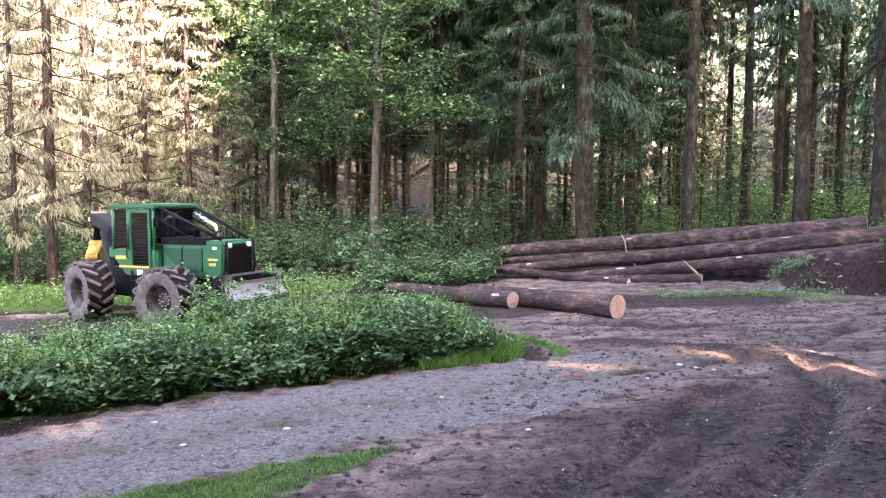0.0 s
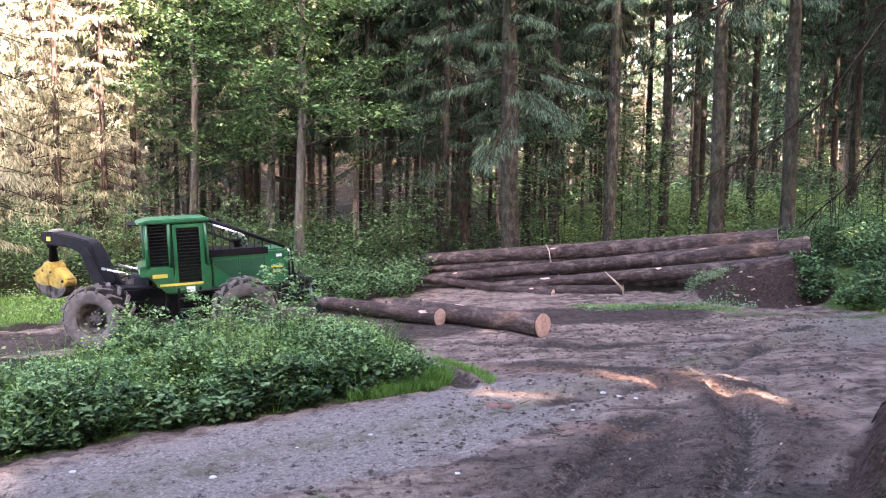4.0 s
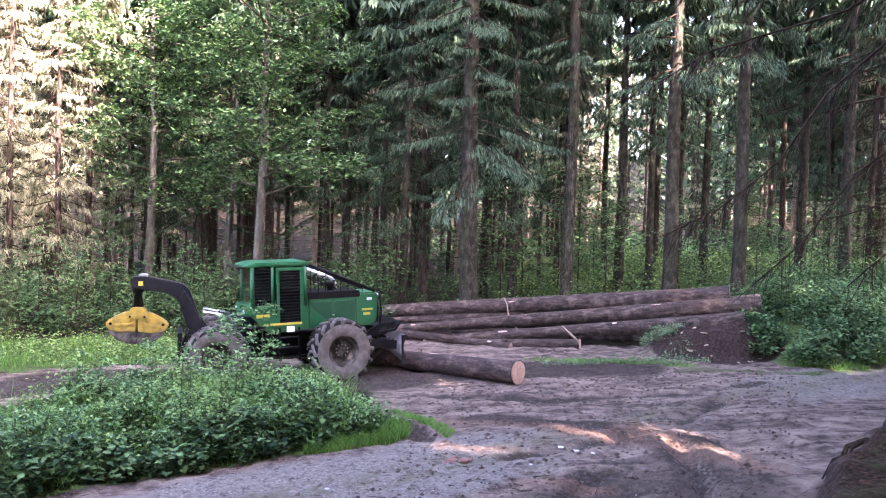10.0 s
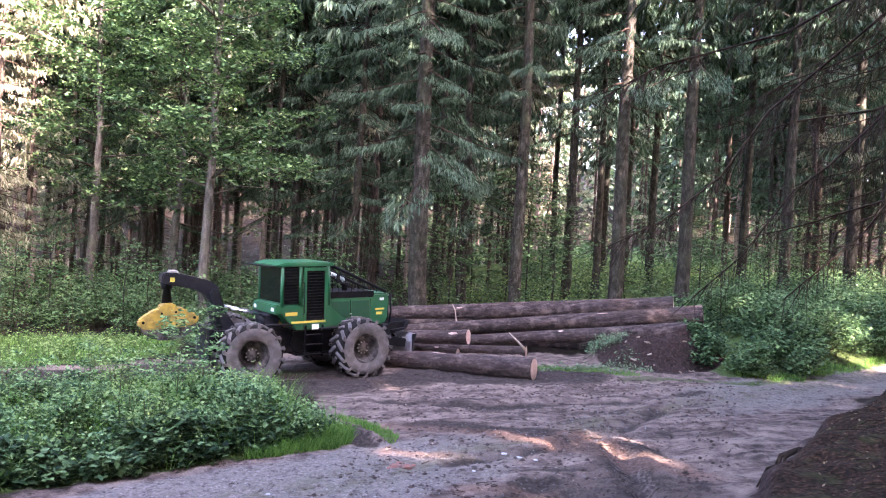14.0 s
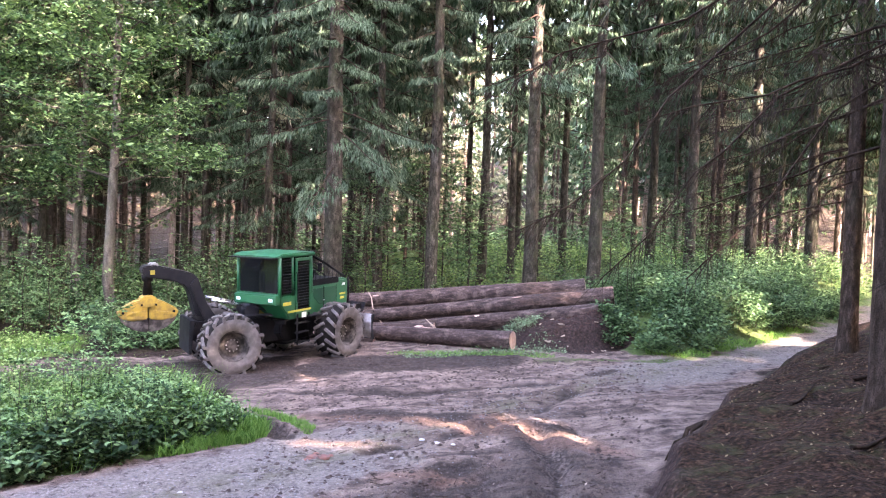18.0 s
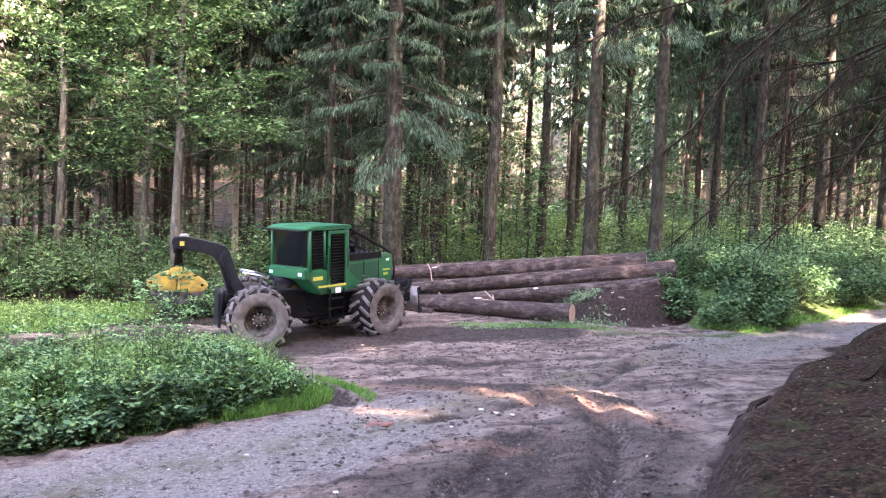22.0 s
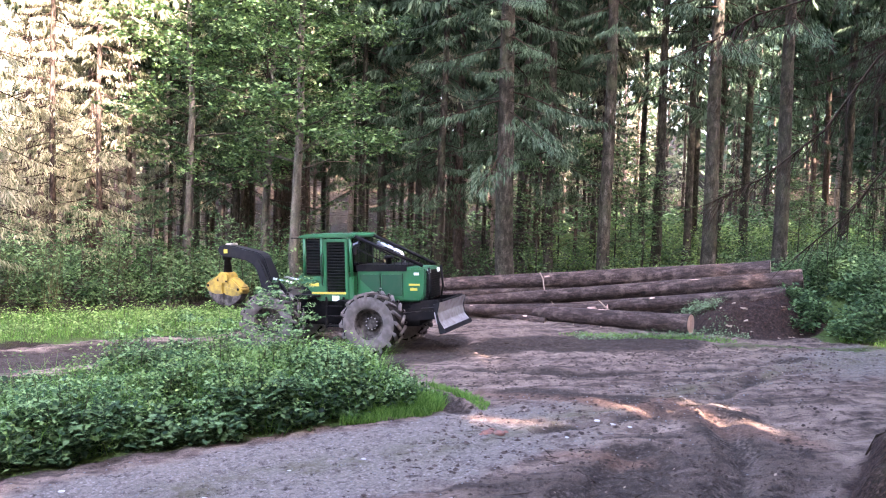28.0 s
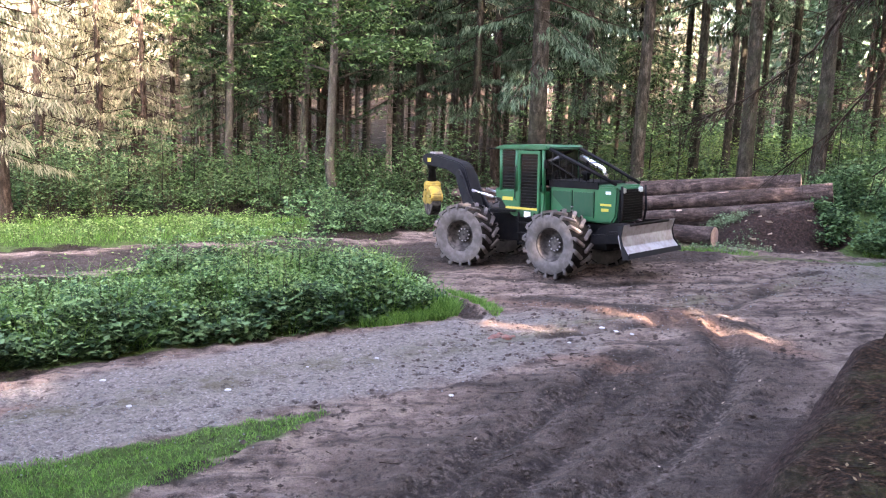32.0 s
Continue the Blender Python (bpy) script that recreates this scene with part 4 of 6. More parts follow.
        if abs(y - 14 - 0.6 * (x + 20)) > 3.2 or x > -8:
            put("y", x, y, 0.18)
    for i in range(22):
        y = -8 + 2.0 * i
        put("y", 1.12 * y + 19 + 2 * math.sin(i * 3.1), y, 0.18)
    # trees added beside and behind the watcher, mostly unseen, to shade the yard
    for x, y, kind in [(-33, 25, "d"), (-34, 15, "d"), (-41, 21, "d"), (-17, -5, "d"), (-4, -9, "d"), (0, -6, "d"), (5, -3.5, "d"), (9, 1, "d"), (-7, -3, "d"), (3, -7, "d"), (8, -5, "d"), (13, -2, "d"), (17, 4, "d"), (19, 9, "d"), (14, 9, "d"), (17.5, 13, "d"), (12.5, 4.5, "d"), (22, 17, "d"), (26, 10, "d"), (21, 2, "d"),
                       (13, -9, "d"), (15, -12, "d"), (10.5, -6.5, "d"), (12.5, -5.5, "d"), (46, 42, "d"), (52, 50, "d"), (58, 52, "d"), (48, 33, "d"), (54, 40, "d"), (60, 46, "d"), (66, 56, "d"), (64, 62, "d"), (32, 27, "b"), (38, 31, "d"), (44, 36, "d"), (28, 22, "d"), (50, 40, "d"), (36, 25, "d"), (42, 28, "d"), (24, 14, "d"), (29, 20, "d"), (36, 26, "d"), (-26, -4, "d"), (-12, -16, "d"), (2, -18, "d"), (14, -14, "d"), (25, -4, "d"), (34, 10, "d"), (-6, -24, "d"), (-42, 30, "d"), (27.5, 9.5, "h"), (31, 6, "d"), (24.5, 18.5, "h")] + SHADE_BANK_WOOD + UNSEEN_BACK_WOOD:
        put("n" if kind == "d" and y > 10 and 12 < x < 40 else kind, *clear_of_gaps(x, y), rng.uniform(0.36, 0.5))


build_forest()


def far_stand():
    """The dim rows of trees beyond, as one mass."""
    rng = np.random.default_rng(13)
    V, F, I, k = [], [], [], 0
    for kind in range(420):
        y = 60 + 90 * rng.uniform(0, 1)
        x = rng.uniform(-0.6 * y - 4, 1.15 * y + 6)
        if inside(np.array([x]), np.array([y]), GLADE)[0] > 0:
            continue
        # trees on the left and round the glade take the needles coloured sunlit
        z, lit_tree = gz(x, y), int(x < -0.24 * y or 0.2 * y < x < 0.45 * y and y < 85)
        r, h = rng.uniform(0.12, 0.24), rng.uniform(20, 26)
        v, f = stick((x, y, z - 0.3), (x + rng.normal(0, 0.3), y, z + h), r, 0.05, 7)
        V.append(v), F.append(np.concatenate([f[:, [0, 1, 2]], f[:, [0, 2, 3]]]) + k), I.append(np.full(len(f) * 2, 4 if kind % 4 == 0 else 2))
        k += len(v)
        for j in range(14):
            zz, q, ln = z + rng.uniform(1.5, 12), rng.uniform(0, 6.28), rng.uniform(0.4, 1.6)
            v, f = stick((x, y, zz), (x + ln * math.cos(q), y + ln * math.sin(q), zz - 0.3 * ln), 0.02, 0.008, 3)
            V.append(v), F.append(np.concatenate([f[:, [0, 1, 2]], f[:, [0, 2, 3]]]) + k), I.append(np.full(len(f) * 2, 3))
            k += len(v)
        n = 150 if lit_tree else 320
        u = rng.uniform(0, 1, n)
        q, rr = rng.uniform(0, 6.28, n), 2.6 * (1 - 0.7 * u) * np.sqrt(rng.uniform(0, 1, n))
        c = np.stack([x + rr * np.cos(q), y + rr * np.sin(q), z + (3.0 if y > 95 else 4.0 if lit_tree else 6.0) + (h - 5) * u - 0.3 * rr], 1)
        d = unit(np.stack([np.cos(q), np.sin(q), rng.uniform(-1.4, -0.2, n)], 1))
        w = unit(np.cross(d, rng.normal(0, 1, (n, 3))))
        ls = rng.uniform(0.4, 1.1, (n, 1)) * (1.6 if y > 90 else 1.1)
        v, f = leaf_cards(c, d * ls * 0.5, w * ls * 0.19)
        V.append(v), F.append(f + k), I.append(np.full(len(f), lit_tree))
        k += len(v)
    me = make_mesh("far_stand", np.concatenate(V), np.concatenate(F), [M["needle"], M["needle_lit"], M["bark_red"], M["twig"], M["bark_lit"]], np.concatenate(I), smooth=False)
    tagged(new("far_stand", me), "dim dense spruce stand far back in the forest", "trees", kind="stuff")


far_stand()


def near_spruces():
    """Two spruces on the bank whose dead lower limbs reach out over the road."""
    rng = np.random.default_rng(5)
    for x, y, r, limbs in ((14.4, 14.9, 0.2, 10), (9.0, 8.6, 0.2, 8)):
        z = gz(x, y)
        tree = empty("spruce_tree", pose(x, y, z))
        tagged(tree, "near spruce on the bank with long dead bare limbs", "spruce", "spruces on the bank")
        tm, axis = trunk_mesh("trunk", 24, r, 0.05, M["bark_dark"], rng, sides=20, stubs=10, wobble=0.03)
        part("trunk", tm, None, tree)
        part("crown", spruce_crown("crown", rng, 6.0, 24, 5.0, 70, 150, 0.30, M["needle_brown_shaded"], 0.65, axis), None, tree, "drooping dark needle boughs")
        for i in range(limbs):
            h = 3.2 + 4.8 * i / limbs + rng.uniform(0, 0.4)
            q = radians(rng.uniform(80, 215))
            ln = rng.uniform(2.6, 5.2)
            part("dead_limb", dead_limb(rng, limb_line(rng, h, q, ln)), M["twig"], tree, "bare dead limb with hanging twigs")
        for line in (LONG_LIMBS if x < 10 else ()):
            part("dead_limb", dead_limb(rng, [Vector((a, b, c - z)) for a, b, c in line]), M["twig"], tree, "long bare dead limb over the road")


# long limbs of the nearer spruce, from the trunk outwards
LONG_LIMBS = [
    [(0.0, 0.0, 8.4), (-1.27, -0.09, 7.62), (-2.06, 0.06, 6.83), (-3.34, 0.23, 5.63), (-3.97, 0.14, 4.8), (-4.7, 0.08, 4.24), (-5.38, -0.05, 3.93)],
    [(0.0, 0.0, 7.0), (-0.25, -0.4, 6.85), (-0.83, -0.51, 6.38), (-2.08, -0.19, 5.68), (-2.77, -0.16, 5.0), (-3.18, -0.11, 4.68), (-3.83, -0.17, 3.89), (-4.45, -0.27, 3.41)],
    [(0.0, 0.0, 6.45), (-0.24, -0.4, 6.29), (-0.75, -0.46, 5.96), (-1.49, -0.43, 5.5), (-2.46, -0.4, 4.23), (-3.43, -0.42, 3.44)],
    [(0.0, 0.0, 8.2), (-2.02, 0.02, 7.34), (-3.21, 0.15, 6.57), (-4.83, 0.14, 6.01), (-5.48, -0.01, 5.6)],
]


def limb_line(rng, h, q, ln):
    s = np.linspace(0, 1, 9)
    wob = np.cumsum(rng.normal(0, 0.06, (9, 2)), 0) * ln * 0.5
    return [Vector((ln * t * math.cos(q) + w[0], ln * t * math.sin(q) + w[1], h - 0.42 * ln * t ** 1.35 + 0.14 * ln * t ** 3)) for t, w in zip(s, wob)]


def dead_limb(rng, P):
    b = bmesh.new()
    n = len(P) - 1
    ln = sum((P[i + 1] - P[i]).length for i in range(n))
    tube(P, [0.019 * (1 - 0.85 * i / n) + 0.004 for i in range(n + 1)], 5, b)
    for j in range(int(ln * 24)):
        t = rng.uniform(0.12, 1)
        k = min(int(t * n), n - 1)
        p = P[k].lerp(P[k + 1], t * n - k)
        d = (P[k + 1] - P[k]).normalized()
        side = d.cross(Vector((0, 0, 1))) * (1 if rng.random() < 0.5 else -1)
        l2 = rng.uniform(0.25, 1.0) * (1.1 - 0.5 * t)
        e = p + (d * 0.6 + side * rng.uniform(0.3, 0.9) + Vector((0, 0, rng.uniform(-1.8, 0.0)))).normalized() * l2
        m = p.lerp(e, 0.5) + Vector((0, 0, 0.05 * l2))
        tube([p, m, e], [0.005, 0.0035, 0.0015], 3, b, caps=False)
    return b


near_spruces()


def maple_trees():
    rng = np.random.default_rng(23)
    for x, y, z0, n, leaves, lab in ((-2.5, 31.5, 5.0, 34, 21000, "tall maple with a pale lichened trunk and broad green leaves"),
                                     (-7.6, 36.5, 4.5, 26, 13000, "broad-leaved tree with a dense green crown among spruces"),
                                     (-4.5, 38, 4.0, 22, 12000, "broad-leaved tree with a dense green crown among spruces")):
        tree = empty("maple_tree", pose(x, y, gz(x, y)))
        tagged(tree, lab, "tree", "broad-leaved trees")
        tm, axis = trunk_mesh("trunk", 17, 0.2, 0.06, M["bark_pale"], rng, sides=14, wobble=0.10)
        part("trunk", tm, None, tree)
        limbs = []
        for i in range(n):
            z = z0 + (16 - z0) * i / n
            q = i * 2.4 + rng.normal(0, 0.3)
            ln = rng.uniform(2.0, 4.4) * (1 - 0.35 * i / n)
            ox, oy = np.interp(z, axis[0], axis[1]), np.interp(z, axis[0], axis[2])
            limbs.append(((ox, oy, z), (ox + ln * math.cos(q), oy + ln * math.sin(q), z + rng.uniform(0.1, 1.6))))
        part("crown", broadleaf_crown("crown", rng, limbs, leaves, 0.17, M["maple"], 0.7), None, tree)


maple_trees()


def saplings():
    """Young beeches and maples under the spruces and on the roadside."""
    rng = np.random.default_rng(31)
    kinds = []
    for _ in range(3):
        root = empty("sapling")
        tm, axis = trunk_mesh("stem", 4.6, 0.03, 0.008, M["bark"], rng, sides=6, wobble=0.05, flare=1.1)
        part("stem", tm, None, root)
        limbs = []
        for i in range(16):
            z = 0.7 + 3.7 * i / 16
            q = i * 2.4
            ln = rng.uniform(0.5, 1.3) * (1 - 0.5 * i / 16)
            limbs.append(((0, 0, z), (ln * math.cos(q), ln * math.sin(q), z + 0.25)))
        part("crown", broadleaf_crown("crown", rng, limbs, 1800, 0.11, M["herb_dark"], 0.3, 0.75, "stem", 0.3), None, root)
        kinds.append(root)
    first = set()
    where = [(7.2, 33.5, 1.2), (10.8, 34.0, 1.3), (11.6, 33.4, 1.1), (12.4, 35.5, 1.4), (10.4, 36.5, 1.5), (15.5, 34.5, 1.1), (6.6, 36, 1.2), (-4.2, 29.5, 0.7), (-5.2, 30.6, 0.8), (1.5, 33.5, 0.8), (0.2, 33.5, 0.7), (2.6, 34.5, 0.9),
             (18.6, 33.5, 1.0), (20.4, 31, 0.9), (22, 34, 1.0), (17.4, 29.5, 0.7), (26, 37, 1.2), (28, 39, 1.2), (31, 37, 1.0), (-9, 31, 0.8), (-11, 33, 0.9), (-8.5, 34, 1.0), (9.2, 38, 1.6), (13.5, 40, 1.6), (21, 39, 1.3), (24, 45, 1.6), (33, 45, 1.5), (38, 44, 1.2)]
    for i, (x, y, s) in enumerate(where):
        v = kinds[i % 3]
        lab = "young broad-leaved sapling with light green leaves"
        if v in first:
            place(v, x, y, s, rng.uniform(0, 6.28), lab, "sapling", "saplings")
        else:
            first.add(v)
            seat(v, x, y, s, rng.uniform(0, 6.28), lab, "sapling", "saplings")
    # thin shoots that stand up out of the roadside growth
    rs = np.random.default_rng(37)
    for x, y, h, n in ((-1.3, 16.6, 2.1, 420), (-1.7, 15.9, 1.8, 300), (-2.0, 17.0, 1.6, 260), (-2.6, 15.2, 1.4, 200), (-4.2, 16.0, 1.3, 180), (-3.4, 16.6, 1.4, 180)):
        root = empty("shoot", pose(x, y, gz(x, y)))
        tagged(root, "thin leafy shoot standing in the roadside growth", "shoot", "roadside shoots")
        stem = bmesh.new()
        tube([(0, 0, -0.05), (0.03, 0.02, h * 0.5), (0.06, -0.03, h)], [0.014, 0.01, 0.004], 6, stem)
        part("stem", stem, M["stem"], root)
        limbs = [((0, 0, h * u), (0.55 * (1.1 - u) * math.cos(i * 2.4), 0.55 * (1.1 - u) * math.sin(i * 2.4), h * u + 0.12)) for i, u in enumerate(np.linspace(0.35, 1, 9))]
        part("leaves", broadleaf_crown("leaves", rs, limbs, n * 2, 0.08, M["herb"], 0.2, 0.6, "stem", 0.1), None, root)


saplings()


def undergrowth():
    rng = np.random.default_rng(41)
    x, y = spots(rng, ISLAND, 2600, 0.25, 0.25)
    keep = x > -10
    x, y = x[keep], y[keep]
    front = np.minimum(1, smooth(inside(x, y, ISLAND), 0.1, 1.6) * 0.75 + 0.35)
    thicket("undergrowth", rng, x, y, (0.62 + 0.06 * smooth(x, -5, -1) + 0.28 * vnoise(x, y, 0.55, 77)) * front, 46, 0.082, M["herb"], "dense knee-high green brambles and nettles between road and track", flat=0.68, clumps=240)
    x, y = spots(rng, ISLAND, 700, 0.5, 0.25)
    keep = x > -10
    thicket("tall_herbs", rng, x[keep], y[keep], 0.78 + 0.25 * vnoise(x[keep], y[keep], 0.8, 55), 40, 0.07, M["herb_light"], "lighter green nettle tops above the brambles", flat=0.55, clumps=60)
    x, y = spots(rng, ISLAND, 9000, 0.2, 0.25)
    grass("island_grass", rng, x, y, 0.85, "long grass blades among the brambles", 0.006)
    x, y = spots(rng, [(-7.5, 10.8), (-4.1, 12.55), (-1.6, 13.5), (0.8, 14.6), (0.4, 15.4), (-2, 14.6), (-5, 13.4), (-8, 12)], 1000, 0.12)
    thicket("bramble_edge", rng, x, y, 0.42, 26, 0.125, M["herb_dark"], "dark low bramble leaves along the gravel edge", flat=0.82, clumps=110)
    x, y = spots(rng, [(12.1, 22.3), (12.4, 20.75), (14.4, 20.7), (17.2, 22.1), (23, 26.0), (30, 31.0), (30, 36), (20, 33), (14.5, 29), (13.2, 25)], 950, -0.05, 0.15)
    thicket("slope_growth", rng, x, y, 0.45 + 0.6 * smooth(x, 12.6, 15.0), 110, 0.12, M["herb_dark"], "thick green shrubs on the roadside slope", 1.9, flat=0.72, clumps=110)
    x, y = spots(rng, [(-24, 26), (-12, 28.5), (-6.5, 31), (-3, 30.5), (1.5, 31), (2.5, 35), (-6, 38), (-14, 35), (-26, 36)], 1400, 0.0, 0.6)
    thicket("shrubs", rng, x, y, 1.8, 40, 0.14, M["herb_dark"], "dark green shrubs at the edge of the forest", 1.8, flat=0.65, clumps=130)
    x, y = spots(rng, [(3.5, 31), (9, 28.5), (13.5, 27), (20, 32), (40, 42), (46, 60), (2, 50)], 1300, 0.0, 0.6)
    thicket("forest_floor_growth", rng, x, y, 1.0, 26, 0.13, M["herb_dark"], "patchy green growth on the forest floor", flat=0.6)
    x, y = spots(rng, [(26, 24.5), (34, 30), (44, 37.5), (48, 36), (36, 27), (28, 22)], 420, 0.0, 0.5)
    thicket("bank_shrubs", rng, x, y, 2.3, 40, 0.13, M["herb_dark"], "dark shrubs on the bank beside the far road", 1.8, flat=0.5)
    x, y = spots(rng, [(24, 29.5), (34, 37), (46, 46), (46, 54), (34, 48), (26, 38)], 600, 0.0, 0.6)
    thicket("roadside_shrubs", rng, x, y, 1.6, 36, 0.14, M["herb"], "green shrubs along the far road", 1.8, flat=0.5)
    x, y = spots(rng, [(-2.5, 25.5), (1.0, 25.5), (1.8, 28), (2.0, 31), (-3, 31)], 380, 0.0, 0.5)
    thicket("pile_side_shrubs", rng, x, y, 0.75, 38, 0.12, M["herb_dark"], "green shrubs beside the end of the log pile", 1.7, flat=0.7, clumps=32)
    x, y = spots(rng, GLADE, 420, 0.0, 0.8)
    thicket("glade_growth", rng, x, y, 1.3, 34, 0.17, M["herb_light"], "light green growth in a glade, coloured as sunny", 1.6, flat=0.55)
    x, y = spots(rng, [(12.6, 20.6), (14.4, 20.5), (17.2, 21.9), (23, 25.8), (22.8, 26.2), (17, 22.4), (14.3, 21.0), (12.7, 21.0)], 2600, 0.0, 0.2)
    grass("verge_grass", rng, x, y, 0.2, "green grass along the foot of the slope", 0.007)
    x, y = spots(rng, [(9, 33.5), (13.5, 32.5), (19, 37), (27, 42), (24, 47), (12, 42), (6, 37)], 380, 0.0, 0.6)
    thicket("young_growth", rng, x, y, 1.5, 34, 0.13, M["herb_light"], "light green young growth between the trunks", flat=0.6)
    x, y = spots(rng, [(-30, 36), (0, 38), (2, 60), (-40, 60)], 700, 0.0, 0.6)
    thicket("far_growth", rng, x, y, 1.3, 26, 0.2, M["herb_dark"], "dim green growth deep in the forest", flat=0.6)
    x, y = spots(rng, [(8, 56), (45, 50), (75, 100), (10, 100)], 900, 0.0, 0.8)
    thicket("hill_growth", rng, x, y, 2.2, 26, 0.34, M["herb_dark"], "dark green growth on the hill behind the stand", 2.2, flat=0.6)
    x, y = spots(rng, TURF, 26000, 0.02, 0.15)
    grass("grass_strip", rng, x, y, 0.08, "bright green grass strip beside the gravel road", 0.0045)
    x, y = spots(rng, [(-0.6, 13.9), (1.4, 14.6), (1.6, 15.6), (1.2, 16.6), (0.2, 15.2)], 5000, 0.0, 0.2)
    grass("grass_tip", rng, x, y, 0.26, "bright green grass at the tip of the growth", 0.006)
    x, y = spots(rng, [(1.25, 16.9), (1.72, 15.98), (2.08, 15.05), (2.3, 14.7), (2.5, 15.2), (2.15, 16.2), (1.6, 17.0)], 1600, 0.03, 0.0)
    grass("grass_tuft", rng, x, y, 0.17, "small grass tuft beside the muddy rut", 0.006)
    x, y = spots(rng, MEADOW, 22000, 0.1, 0.5)
    grass("meadow_grass", rng, x, y, 0.24, "sunny green grass behind the muddy track", 0.006)
    x, y = spots(rng, MEADOW, 700, 0.3, 0.6)
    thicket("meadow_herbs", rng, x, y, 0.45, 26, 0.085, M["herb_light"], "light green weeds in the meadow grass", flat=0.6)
    x, y = spots(rng, [(5.5, 23.4), (9.5, 21.6), (10, 20.8), (8.6, 21.2), (5.5, 22.8)], 1500, 0.0, 0.3)
    grass("trodden_grass", rng, x, y, 0.15, "trodden grass in front of the log pile", 0.008)
    # lopped spruce greens beside the pile
    x, y = spots(rng, [(9.6, 24.0), (10.4, 23.4), (10.6, 23.0), (9.9, 22.6), (9.4, 23.2)], 60, 0.0)
    thicket("sprigs", rng, x, y, 0.3, 26, 0.055, M["sprig"], "small pale sprigs leaning on the logs", flat=0.5, cat="sprigs")
    x, y = spots(rng, [(6.0, 22.5), (8, 22.2), (9.9, 22.0), (10.6, 21.5), (8.5, 21.3), (6.0, 21.8)], 200, 0.0, 0.8)
    thicket("lopped_greens", rng, x, y, 0.09, 14, 0.06, M["sprig"], "lopped pale grey-green sprigs on the ground", flat=0.5, cat="brushwood")


undergrowth()


# ---- gaps in the canopy ----
def open_canopy():
    """Thins the boughs that stand between those places and the sun."""
    rng = np.random.default_rng(83)
    strips = [(min(across(*e) for e in line) - half - 4.5, max(across(*e) for e in line) + half + 4.5, line, z, half + 0.14) for line, z, half in GAPS]
    for tree in [o for o in bpy.data.objects if o.parent is None and o.name.startswith("spruce_tree")]:
        q = across(tree.location.x, tree.location.y)
        here = [g[2:] for g in strips if g[0] < q < g[1] and (tree.location.x - g[2][0][0]) * _d.x + (tree.location.y - g[2][0][1]) * _d.y > -2]
        if not here:
            continue
        for ob in tree.children:
            if "crown" not in ob.name:
                continue
            me = ob.data
            n = len(me.polygons)
            co, tri, mi = np.empty(len(me.vertices) * 3, np.float32), np.empty(n * 3, np.int32), np.empty(n, np.int32)
            me.vertices.foreach_get("co", co)
            me.loops.foreach_get("vertex_index", tri)
            me.polygons.foreach_get("material_index", mi)
            co, tri = co.reshape(-1, 3), tri.reshape(-1, 3)
            c = co[tri].mean(1)
            m = np.array(Matrix.LocRotScale(tree.location, tree.rotation_euler, tree.scale) @ ob.matrix_basis)
            w = c @ m[:3, :3].T + m[:3, 3]
            cut = np.zeros(n, bool)
            for line, z, half in here:
                k = (w[:, 2] - z) / _d.z
                d, _ = line_dist(w[:, 0] - k * _d.x, w[:, 1] - k * _d.y, line)
                cut |= (d < half) & (k > 3.0)
            cut &= rng.random(n) > 0.045
            if cut.sum() > 9:
                keep = ~cut
                ob.data = make_mesh(me.name, co, tri[keep], list(me.materials), mi[keep], smooth=False)


open_canopy()


